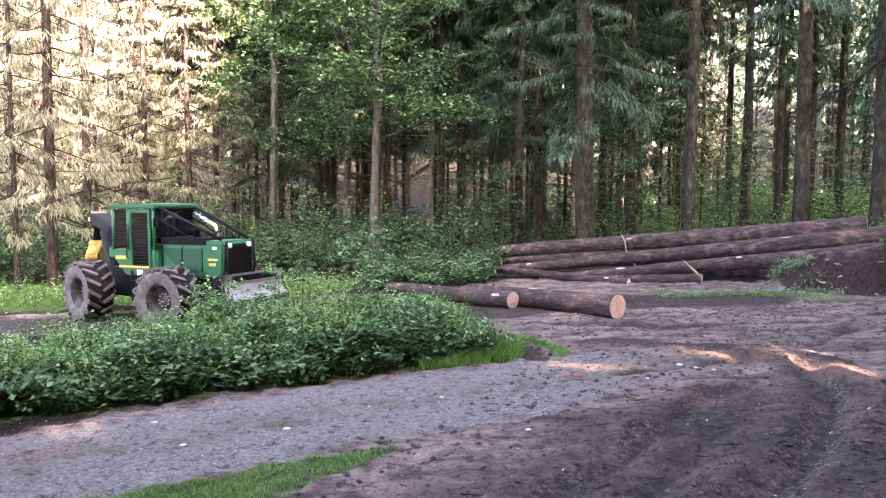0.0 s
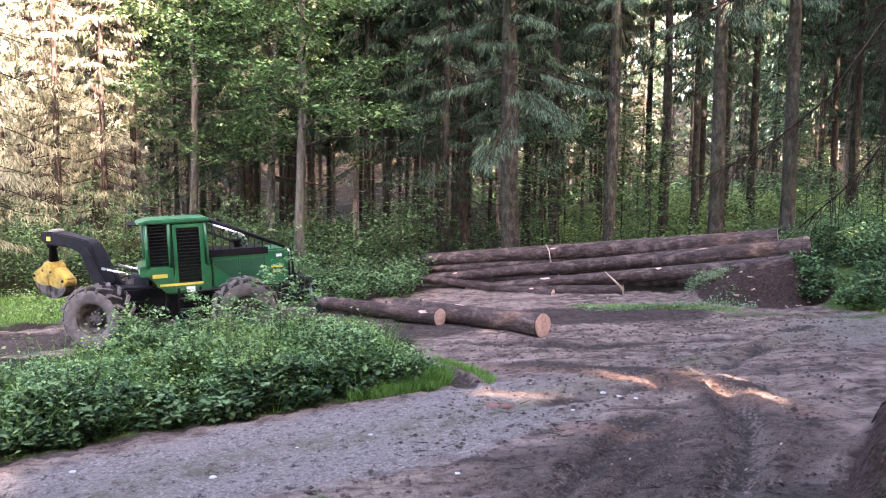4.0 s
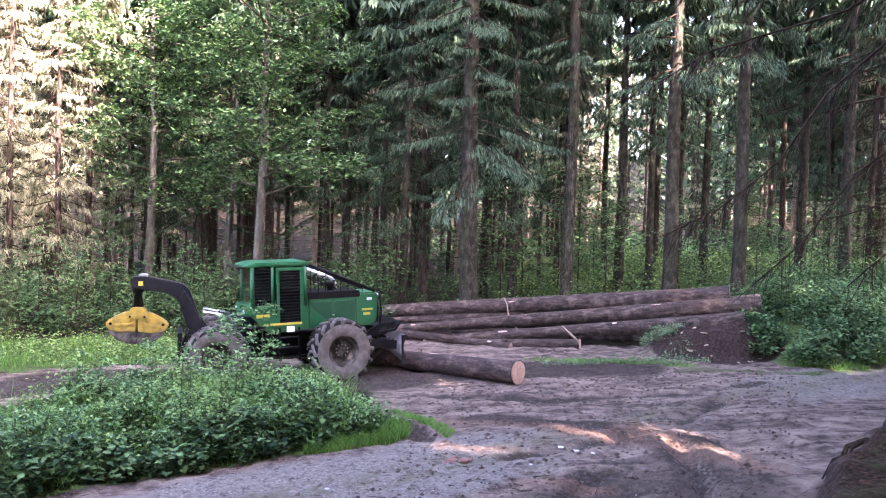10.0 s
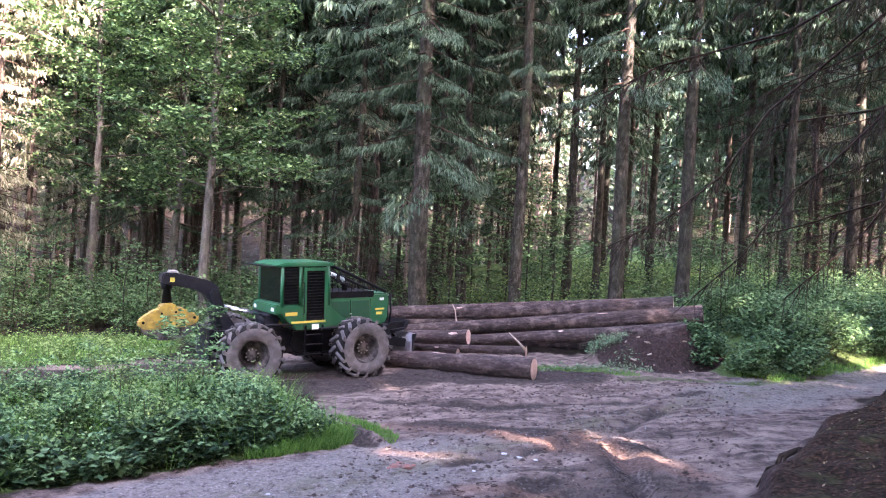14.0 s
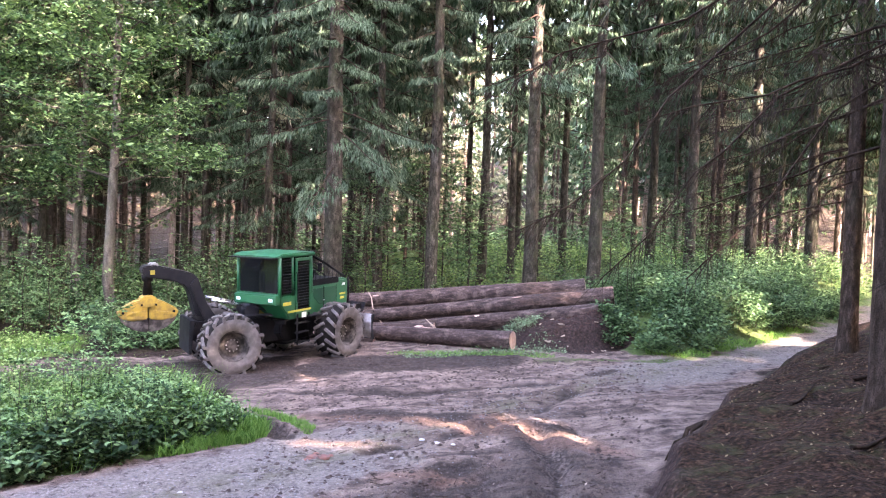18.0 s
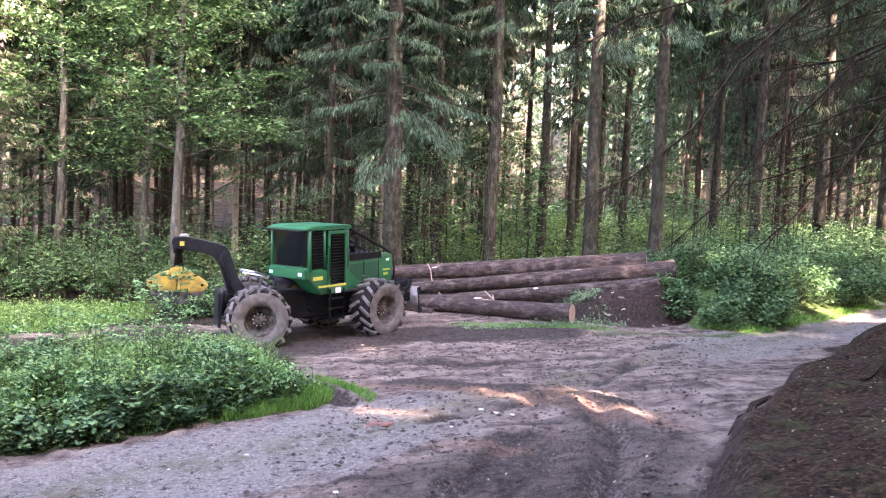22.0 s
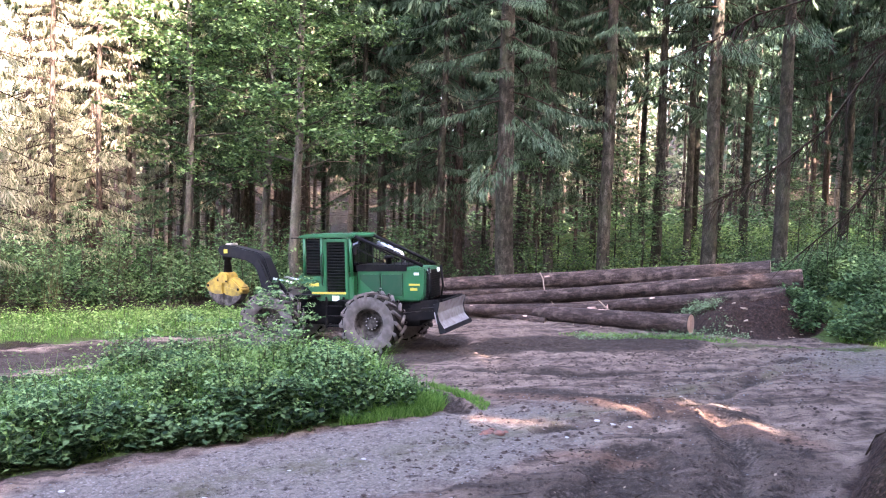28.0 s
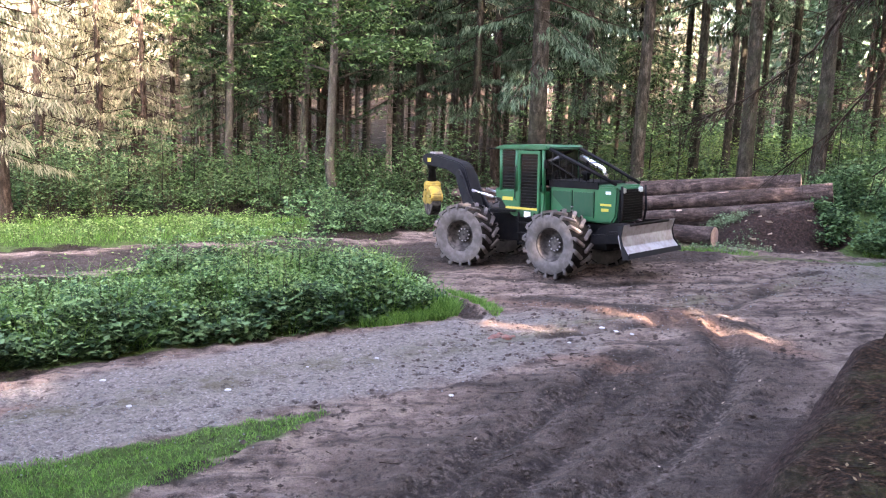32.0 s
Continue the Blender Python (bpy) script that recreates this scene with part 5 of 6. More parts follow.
# ---- logs ----
def log_parts(root, length, r0, r1, rng, bend=0.02, stubs=4, strips=True):
    """A log along x from the thin end at 0 to the butt at length, with bark, sawn ends and knots."""
    n, sides = 22, 18
    s = np.linspace(0, 1, n)
    a = np.linspace(0, 2 * np.pi, sides, endpoint=False)
    r = r0 + (r1 - r0) * s + 0.02 * np.exp(-((1 - s) / 0.04) ** 2)
    off = bend * length * np.sin(s * np.pi)
    bumpy = 1 + 0.035 * vnoise(np.add.outer(s * length * 2, 0 * a), np.add.outer(0 * s, a * 2), 1.0, int(rng.integers(99)))
    V = np.stack([np.repeat((s * length)[:, None], sides, 1), off[:, None] + (r[:, None] * bumpy) * np.cos(a), (r[:, None] * bumpy) * np.sin(a)], -1).reshape(-1, 3)
    i = np.arange(n * sides).reshape(n, sides)
    j = np.roll(i, -1, 1)
    F = [np.stack([i[:-1], j[:-1], j[1:], i[1:]], -1).reshape(-1, 4)]
    for _ in range(stubs):
        t = rng.uniform(0.05, 0.9)
        q = rng.uniform(0, 2 * np.pi)
        rr = r0 + (r1 - r0) * t
        o = np.array([t * length, bend * length * math.sin(t * math.pi), 0])
        d = np.array([-0.3, math.cos(q), math.sin(q)])
        v, f = stick(o + d * rr * 0.8, o + d * (rr + rng.uniform(0.03, 0.09)), 0.028, 0.016, 6)
        F.append(f + len(V))
        V = np.concatenate([V, v])
    part("bark", make_mesh("bark", V, np.concatenate(F), M["log_bark"]), None, root)
    for end, sgn, rr in ((0.0, -1, r[0] * 0.97), (length, 1, r[-1] * 0.97)):
        b = bmesh.new()
        ring = [b.verts.new((end + sgn * 0.006, rr * math.cos(q) * (1 + 0.03 * math.sin(3 * q)), rr * math.sin(q))) for q in a]
        mid = b.verts.new((end + sgn * 0.012, 0, 0))
        for k in range(sides):
            b.faces.new((ring[k], ring[(k + 1) % sides], mid))
        bmesh.ops.recalc_face_normals(b, faces=b.faces)
        part("cut_end", b, M["wood"], root, "pale sawn wood")
    if strips:
        for _ in range(int(length * 0.55)):
            t = rng.uniform(0.03, 0.97)
            q = rng.uniform(0.1, 2.6)
            rr = (r0 + (r1 - r0) * t) * 1.035
            w, l2 = rng.uniform(0.02, 0.05), rng.uniform(0.05, 0.22)
            b = bmesh.new()
            yb = bend * length * math.sin(t * math.pi)
            vs = [b.verts.new((t * length + dx, yb + rr * math.cos(q + dq / rr), rr * math.sin(q + dq / rr))) for dx, dq in ((-l2, 0), (-l2 * 0.3, w), (l2, w * 0.4), (l2 * 0.6, -w), (-l2 * 0.5, -w * 0.8))]
            b.faces.new(vs)
            part("bare_patch", b, M["wood"], root, "bare wood where bark is scraped off")


def axis_pose(a, b):
    """A pose whose x axis runs from a to b."""
    a, b = Vector(a), Vector(b)
    d = (b - a).normalized()
    side = Vector((0, 0, 1)).cross(d).normalized()
    up = d.cross(side)
    m = Matrix((d, side, up)).transposed().to_4x4()
    m.translation = a
    return m


PILE = [((2.07, 30.0, 0.86), (12.61, 24.30, 2.10), 0.23, 0.31, "long thick spruce log on top of the pile"),
        ((2.06, 29.7, 0.52), (12.3, 25.2, 1.72), 0.12, 0.2, "long slim spruce log inside the pile"),
        ((2.15, 29.0, 0.31), (13.35, 23.75, 1.90), 0.15, 0.31, "long spruce log with a thick dark butt"),
        ((4.30, 27.3, 0.25), (12.55, 23.20, 1.45), 0.14, 0.27, "long spruce log resting on the earth mound"),
        ((1.82, 28.0, 0.42), (5.80, 25.3, 0.24), 0.11, 0.15, "short slim log lying slantwise before the pile"),
        ((5.0, 26.0, 0.28), (7.85, 24.6, 0.46), 0.14, 0.17, "short log with a splintered pale end"),
        ((6.5, 24.5, 0.25), (7.18, 24.0, 0.24), 0.08, 0.09, "short offcut log on the ground"),
        ((1.5, 28.4, 0.1), (3.3, 27.3, 0.17), 0.09, 0.11, "short slim log low in the pile"),
        ((2.3, 30.9, 0.30), (12.0, 26.4, 0.95), 0.16, 0.25, "dark log at the back of the pile"),
        ((2.2, 30.4, 0.10), (11.2, 25.4, 0.62), 0.15, 0.24, "dark bottom log of the pile")]


def log_pile():
    rng = np.random.default_rng(51)
    for a, b, r0, r1, lab in PILE:
        root = empty("log", axis_pose(a, b))
        tagged(root, lab, "log", "logs in the pile")
        log_parts(root, (Vector(b) - Vector(a)).length, r0, r1, rng, rng.uniform(-0.006, 0.006))
    # a split splinter that leans on the short log, and the pale strap over the pile
    b = bmesh.new()
    tube([(7.75, 24.35, 0.55), (7.5, 24.4, 0.8), (7.2, 24.45, 1.08)], [0.05, 0.035, 0.012], 6, b)
    tagged(part("splinter", b, M["chip"], None), "pale split branch leaning on the short log", "branch")
    b = bmesh.new()
    tube([(6.05, 27.6, 1.62), (6.1, 27.35, 1.45), (6.15, 27.3, 1.1), (6.3, 26.9, 0.75), (6.45, 26.4, 0.45)], 0.022, 6, b)
    tagged(part("strap", b, M["strap"], None), "pale lashing strap hanging over the log pile", "strap")
    for i in range(18):
        q = rng.uniform(0, 6.28)
        x, y = rng.uniform(9.8, 12.6), rng.uniform(21.2, 23.2)
        c = box(rng.uniform(0.05, 0.2), rng.uniform(0.03, 0.08), 0.025, 0, 0, 0, 0.008)
        for v in c.verts:
            v.co.y *= 1 + 4 * v.co.x
            v.co.z += 0.5 * v.co.x * v.co.x + rng.uniform(-0.006, 0.006)
        ob = part("wood_chip", c, M["chip"], None, "", pose(x, y, gz(x, y) + 0.015, rng.uniform(-20, 20), rng.uniform(-20, 20), math.degrees(q)))
        tagged(ob, "pale splintered wood chip on the earth mound", "wood chip", "wood chips")


log_pile()


def moving_logs():
    rng = np.random.default_rng(61)
    made = []
    for ln, r0, r1, lab in ((4.9, 0.19, 0.22, "freshly cut spruce log lying loose on the dirt"), (5.3, 0.22, 0.28, "thick freshly cut log with a heart-shaped sawn end")):
        root = empty("log")
        tagged(root, lab, "log", "loose logs")
        log_parts(root, ln, r0, r1, rng, 0.004, 5)
        made.append(root)
    return made


LOG_A, LOG_B = moving_logs()


# ---- the skidder ----
# front frame: origin on the ground under the steering joint, x ahead, y to its left; front axle at x = 1.35
AXLE_F, AXLE_R, TRACK_Y, HUB_Z = 1.35, -1.6, 1.13, 0.78


def tyre_mesh():
    b = lathe_y([(0.40, -0.30), (0.46, -0.335), (0.60, -0.35), (0.70, -0.335), (0.745, -0.29), (0.752, 0.0), (0.745, 0.29), (0.70, 0.335), (0.60, 0.35), (0.46, 0.335), (0.40, 0.30)], 40)
    for k in range(32):
        sgn = 1 if k % 2 else -1
        q = 2 * math.pi * k / 32
        lug = box(0.085, 0.36, 0.075, 0, 0, 0, 0.012)
        # tilted bar from the shoulder to the middle of the tread
        bmesh.ops.transform(lug, matrix=Matrix.Rotation(radians(32) * sgn, 4, 'Z'), verts=lug.verts)
        bmesh.ops.translate(lug, vec=(0, sgn * 0.185, 0.765), verts=lug.verts)
        bmesh.ops.transform(lug, matrix=Matrix.Rotation(q, 4, 'Y'), verts=lug.verts)
        join(b, lug)
        sh = box(0.075, 0.05, 0.15, 0, 0, 0, 0.012)
        bmesh.ops.translate(sh, vec=(sgn * 0.11, sgn * 0.335, 0.715), verts=sh.verts)
        bmesh.ops.transform(sh, matrix=Matrix.Rotation(q, 4, 'Y'), verts=sh.verts)
        join(b, sh)
    me = bpy.data.meshes.new("tyre")
    b.to_mesh(me)
    b.free()
    me.materials.append(M["rubber"])
    me.materials.append(M["tread"])
    for p in me.polygons:
        c = p.center
        p.material_index = 1 if math.hypot(c.x, c.z) < 0.757 and 0.69 < math.hypot(c.x, c.z) and len(p.vertices) == 4 and p.area > 0.006 and abs(c.y) < 0.34 else 0
    return me


def rim_mesh():
    b = lathe_y([(0.42, -0.27), (0.40, -0.29), (0.37, -0.27), (0.33, -0.12), (0.30, -0.05), (0.20, -0.03), (0.18, -0.09), (0.12, -0.12), (0.02, -0.12)], 32)
    lathe_y([(0.42, 0.27), (0.38, 0.27), (0.33, 0.1), (0.05, 0.08)], 32, b)
    me = bpy.data.meshes.new("rim")
    b.to_mesh(me)
    b.free()
    me.materials.append(M["rim"])
    return me


def bolt_mesh():
    b = tube([(0, -0.085, 0), (0, -0.125, 0)], 0.018, 6)
    me = bpy.data.meshes.new("hub_bolt")
    b.to_mesh(me)
    b.free()
    me.materials.append(M["steel"])
    return me


def build_skidder():
    root = empty("skidder")
    tagged(root, "green articulated log skidder with a dozer blade and a yellow grapple", "skidder")
    P = {}
    G, K = M["green"], M["black"]
    # belly and axle
    part("front_chassis", prism([(-0.25, 0.62), (2.35, 0.62), (2.55, 0.85), (2.5, 1.28), (-0.35, 1.28), (-0.45, 0.9)], -0.42, 0.42, 0.04), K, root)
    b = bmesh.new()
    tube([(AXLE_F, -1.0, HUB_Z), (AXLE_F, 1.0, HUB_Z)], 0.17, 12, b)
    box(0.5, 0.6, 0.45, AXLE_F, 0, HUB_Z, 0.06, bm=b)
    part("front_axle", b, K, root)
    part("belly_plate", box(1.5, 0.9, 0.06, 0.5, 0, 0.58, 0.02), K, root)
    # hood
    hood = part("hood", prism([(0.52, 1.28), (2.30, 1.28), (2.42, 1.42), (2.46, 2.06), (2.40, 2.17), (0.52, 2.17)], -0.56, 0.56, 0.045), G, root, "green engine hood")
    for x in (0.54, 1.19, 1.82):
        for s in (-1, 1):
            part("seam", box(0.014, 0.01, 0.62, x, s * 0.572, 1.70, 0), K, hood)
    part("hood_top", prism([(0.52, 2.18), (1.92, 2.18), (1.90, 2.235), (0.52, 2.235)], -0.55, 0.55, 0.015), K, hood, "black top cover")
    for s in (-1, 1):
        part("side_band", box(1.42, 0.03, 0.17, 1.22, s * 0.567, 2.15, 0.01), K, hood, "black side band")
        part("side_panel", prism([(0.60, 1.98), (1.16, 1.98), (1.16, 1.50), (1.0, 1.52), (0.60, 1.86)], s * 0.566 - 0.007, s * 0.566 + 0.007, 0.003), M["green_dark"], hood, "dark green screened panel")
        part("side_panel", box(0.56, 0.014, 0.56, 1.51, s * 0.566, 1.70, 0.006), M["green_dark"], hood, "dark green screened panel")
        part("decal", box(0.3, 0.006, 0.05, 2.14, s * 0.570, 1.72, 0), M["decal"], hood, "yellow lettering bar")
        part("decal", box(0.2, 0.006, 0.07, 2.12, s * 0.570, 1.60, 0), M["decal"], hood, "yellow lettering bar")
        part("decal", box(0.14, 0.006, 0.07, 2.2, s * 0.570, 2.0, 0), M["white"], hood, "white sticker")
        part("hood_latch", box(0.06, 0.03, 0.03, 1.2, s * 0.58, 1.62, 0.006), M["steel"], hood)
    grille = part("grille", box(0.05, 0.98, 0.72, 2.45, 0, 1.72, 0.01), K, root, "black radiator grille")
    for k in range(11):
        part("slat", box(0.03, 0.94, 0.022, 2.485, 0, 1.42 + 0.06 * k, 0.004), K, grille)
    for s in (-1, 1):
        part("headlight", box(0.05, 0.17, 0.12, 2.48, s * 0.36, 2.06, 0.02), M["white"], root, "pale headlight")
        part("guard_bar", tube([(2.5, s * 0.5, 1.3), (2.56, s * 0.5, 1.6), (2.52, s * 0.5, 2.16)], 0.03, 8), K, root)
    # cab
    cab = part("cab_body", prism([(-0.98, 1.75), (-0.95, 1.95), (0.5, 1.95), (0.5, 1.28), (-0.55, 1.28)], -0.74, 0.74, 0.03), G, root, "green lower cab")
    part("cab_floor", box(1.1, 1.2, 0.14, -0.02, 0, 1.2, 0.03), K, root)
    for s in (-1, 1):
        y = s * 0.70
        for x0, x1, zt in ((-0.93, -0.93, 2.98), (-0.42, -0.42, 2.98), (0.44, 0.40, 2.98)):
            part("post", tube([(x0, y, 1.9), (x1, y, zt)], 0.05, 8), G, cab)
        part("door_frame", box(0.09, 0.05, 1.55, -0.30, s * 0.755, 2.13, 0.015), G, cab)
        part("door_frame", box(0.09, 0.05, 1.55, 0.32, s * 0.755, 2.13, 0.015), G, cab)
        part("door_frame", box(0.71, 0.05, 0.09, 0.01, s * 0.755, 2.89, 0.015), G, cab)
        part("door_frame", box(0.71, 0.05, 0.14, 0.01, s * 0.755, 1.40, 0.015), G, cab)
        door = part("door_window", box(0.53, 0.012, 1.40, 0.01, s * 0.745, 2.16, 0.003), M["glass"], cab, "dark cab door window")
        for k in range(17):
            part("guard_slat", box(0.53, 0.014, 0.018, 0.01, s * 0.765, 1.55 + 0.078 * k, 0), K, door)
        side = part("side_window", box(0.42, 0.012, 0.95, -0.67, s * 0.715, 2.46, 0.003), M["glass"], cab, "dark side window")
        for k in range(12):
            part("guard_slat", box(0.42, 0.014, 0.018, -0.67, s * 0.735, 2.04 + 0.078 * k, 0), K, side)
        part("stripe", box(1.0, 0.008, 0.055, -0.2, s * 0.79, 1.50, 0), M["decal"], cab, "yellow stripe")
        part("stripe", box(0.34, 0.008, 0.09, -0.68, s * 0.746, 1.72, 0), M["decal"], cab, "yellow lettering bar")
        part("sticker", box(0.2, 0.008, 0.14, 0.0, s * 0.792, 1.36, 0), M["white"], cab, "white sticker")
        part("grab_handle", tube([(-0.36, s * 0.80, 1.7), (-0.36, s * 0.85, 1.75), (-0.36, s * 0.85, 2.5), (-0.36, s * 0.80, 2.55)], 0.014, 6), K, cab)
        part("front_corner_window", box(0.10, 0.012, 1.0, 0.42, s * 0.69, 2.42, 0.002), M["glass"], cab)
        part("mirror", box(0.05, 0.14, 0.22, 0.62, s * 0.86, 2.62, 0.015), K, cab, "black side mirror")
    part("rear_window", box(0.012, 1.28, 0.92, -0.94, 0, 2.46, 0.003), M["glass"], cab, "dark rear window with guard")
    part("rear_frame_bar", box(0.06, 1.42, 0.08, -0.95, 0, 1.97, 0.015), G, cab)
    part("windscreen", box(0.012, 1.28, 0.72, 0.46, 0, 2.58, 0.003), M["glass"], cab, "dark windscreen")
    part("tail_panel", prism([(-1.12, 1.72), (-1.12, 1.96), (-0.9, 2.0), (-0.9, 1.72)], -0.72, 0.72, 0.02), G, cab, "green rear ledge")
    for s in (-1, 1):
        part("tail_light", box(0.03, 0.14, 0.09, -1.13, s * 0.55, 1.84, 0.01), M["white"], cab, "pale work light")
    part("seat_shell", prism([(-0.55, 1.4), (0.0, 1.4), (0.0, 1.62), (-0.35, 1.66), (-0.45, 2.35), (-0.6, 2.35)], -0.27, 0.27, 0.05), M["seat"], cab)
    roof = part("roof", prism([(-1.12, 2.96), (0.52, 2.96), (0.56, 3.0), (0.5, 3.07), (-0.85, 3.07), (-1.12, 3.0)], -0.77, 0.77, 0.025), G, root, "green cab roof")
    part("roof_edge", box(0.26, 1.5, 0.03, -1.2, 0, 2.965, 0.01), K, roof, "black rear roof visor")
    for s in (-1, 1):
        part("brush_guard", tube([(0.48, s * 0.62, 3.0), (1.3, s * 0.58, 2.66), (2.36, s * 0.50, 2.2)], 0.042, 8), K, root, "sloping black brush guard bar")
        part("guard_strut", tube([(0.48, s * 0.60, 2.7), (1.3, s * 0.56, 2.3)], 0.02, 6), K, root)
    for s in (-1, 1):
        for k in range(8):
            x = 0.6 + 0.2 * k
            zt = 2.95 - (x - 0.48) * 0.41
            part("guard_rod", tube([(x, s * 0.585, 2.2), (x, s * 0.6, zt)], 0.009, 5), K, root)
    part("guard_mesh", box(0.02, 1.1, 0.02, 1.3, 0, 2.66, 0.004), K, root)
    stack = part("exhaust", tube([(1.52, 0.34, 2.2), (1.52, 0.34, 2.38), (1.44, 0.34, 2.5), (1.2, 0.36, 2.60), (0.74, 0.4, 2.78)], [0.05, 0.05, 0.055, 0.07, 0.075], 14), M["chrome"], root, "shiny exhaust pipe")
    part("muffler", tube([(1.25, -0.1, 2.2), (1.25, -0.1, 2.36), (1.25, -0.1, 2.38), (1.25, -0.1, 2.46)], [0.08, 0.08, 0.13, 0.12], 14), K, root, "black air cleaner")
    # steps
    step = part("ladder", box(0.06, 0.04, 0.85, -0.28, -0.78, 0.98, 0.012), K, root, "black boarding steps")
    part("ladder_rail", box(0.06, 0.04, 0.85, 0.22, -0.78, 0.98, 0.012), K, step)
    for z in (0.62, 0.88, 1.14):
        part("rung", box(0.5, 0.18, 0.035, -0.03, -0.76, z, 0.01), K, step)
    part("side_tank", box(0.9, 0.3, 0.42, 0.0, 0.62, 1.0, 0.04), K, root)
    part("fender_step", box(0.62, 0.36, 0.05, 0.42, -0.78, 1.30, 0.015), K, root)
    # blade with push arms and lift cylinders
    bl = part("dozer_blade", prism([(3.02, 0.28), (3.06, 0.30), (2.92, 0.55), (2.92, 0.78), (3.06, 1.02), (3.02, 1.03), (2.86, 0.80), (2.86, 0.54)], -1.12, 1.12, 0.006), M["steel"], root, "worn silver dozer blade")
    part("cutting_edge", box(0.03, 2.24, 0.12, 3.055, 0, 0.32, 0.008), M["boom"], bl)
    for s in (-1, 1):
        part("end_plate", prism([(2.88, 0.26), (3.07, 0.26), (2.95, 0.6), (2.95, 0.78), (3.07, 1.03), (2.9, 1.03)], s * 1.12 - 0.012, s * 1.12 + 0.012, 0.004), M["boom"], bl)
        part("push_arm", prism([(1.75, 0.78), (2.86, 0.62), (2.88, 0.86), (1.75, 1.0)], s * 0.80 - 0.06, s * 0.80 + 0.06, 0.015), K, bl)
        part("lift_cylinder", tube([(2.0, s * 0.6, 1.15), (2.5, s * 0.62, 0.98)], 0.05, 10), K, root)
        part("cylinder_rod", tube([(2.5, s * 0.62, 0.98), (2.86, s * 0.64, 0.86)], 0.028, 8), M["chrome"], root)
    for s in (-1, 1):
        part("front_fender", prism([(1.98, 1.02), (2.5, 1.0), (2.9, 1.2), (2.88, 1.36), (2.45, 1.34), (2.1, 1.18)], s * 0.72 - 0.03, s * 0.72 + 0.03, 0.01), K, root, "black fender plate")
    part("cross_tube", tube([(2.3, -0.8, 0.78), (2.3, 0.8, 0.78)], 0.07, 10), K, root)
    part("nose_guard", prism([(2.4, 1.06), (2.85, 1.12), (3.0, 1.35), (2.98, 1.38), (2.82, 1.18), (2.4, 1.14)], -0.85, 0.85, 0.006), K, root, "black brush plate")
    # rear frame, keyed to swing about the joint
    rear = part("rear_frame", prism([(0.1, 0.70), (0.1, 1.15), (-0.6, 1.35), (-2.3, 1.35), (-2.5, 0.9), (-2.1, 0.62), (-0.4, 0.62)], -0.40, 0.40, 0.04), K, root, "dark rear frame")
    b = bmesh.new()
    tube([(AXLE_R, -1.0, HUB_Z), (AXLE_R, 1.0, HUB_Z)], 0.18, 12, b)
    part("rear_axle", b, K, rear)
    part("joint_post", tube([(0, 0, 0.6), (0, 0, 1.3)], 0.16, 12), K, rear)
    part("winch", tube([(-0.85, -0.42, 1.5), (-0.85, 0.42, 1.5)], 0.2, 14), M["boom"], rear)
    part("winch_cover", box(0.5, 0.5, 0.3, -0.5, 0, 1.45, 0.05), M["yellow"], rear, "yellow winch cover")
    part("butt_plate", prism([(-2.55, 0.5), (-2.48, 0.5), (-2.40, 1.38), (-2.52, 1.38)], -0.62, 0.62, 0.012), M["boom"], rear, "dark butt plate")
    for s in (-1, 1):
        part("arch_leg", prism([(-1.72, 1.3), (-2.08, 1.3), (-2.30, 1.85), (-2.44, 2.28), (-2.34, 2.42), (-2.20, 2.2), (-2.02, 1.75)], s * 0.34 - 0.06, s * 0.34 + 0.06, 0.015), M["boom"], rear)
        part("boom_cylinder", tube([(-0.25, s * 0.36, 1.5), (-1.1, s * 0.36, 1.68)], 0.065, 10), M["boom"], rear)
        part("boom_rod", tube([(-1.1, s * 0.36, 1.68), (-1.9, s * 0.36, 1.86)], 0.035, 8), M["chrome"], rear, "shiny piston rod")
        part("rear_fender", box(0.7, 0.3, 0.05, -0.75, s * 0.65, 1.42, 0.015), K, rear)
    part("boom", prism([(-1.90, 1.42), (-2.06, 1.95), (-2.22, 2.44), (-2.36, 2.56), (-2.56, 2.62), (-3.30, 2.80), (-3.56, 2.78), (-3.62, 2.64), (-3.54, 2.52), (-3.34, 2.47), (-2.78, 2.36), (-2.56, 2.24), (-2.44, 2.05), (-2.28, 1.42)], -0.24, 0.24, 0.025), M["boom"], rear, "dark arched grapple boom")
    part("boom_decal", box(0.11, 0.006, 0.11, -3.36, -0.264, 2.62, 0), M["decal"], rear, "small yellow sticker")
    part("boom_lamp", box(0.2, 0.4, 0.08, -3.3, 0, 2.80, 0.02), M["steel"], rear)
    part("rotator", tube([(-3.44, 0, 2.55), (-3.44, 0, 2.38), (-3.44, 0, 2.36), (-3.44, 0, 2.02)], [0.16, 0.13, 0.09, 0.13], 12), K, rear, "black grapple rotator")
    # grapple, hanging from the boom
    g = empty("grapple")
    g.parent = root
    P["grapple"] = g
    part("grapple_head", prism([(-0.30, -0.42), (0.30, -0.42), (0.24, -0.16), (0.10, -0.06), (-0.10, -0.06), (-0.24, -0.16)], -0.24, 0.24, 0.03), M["yellow"], g)
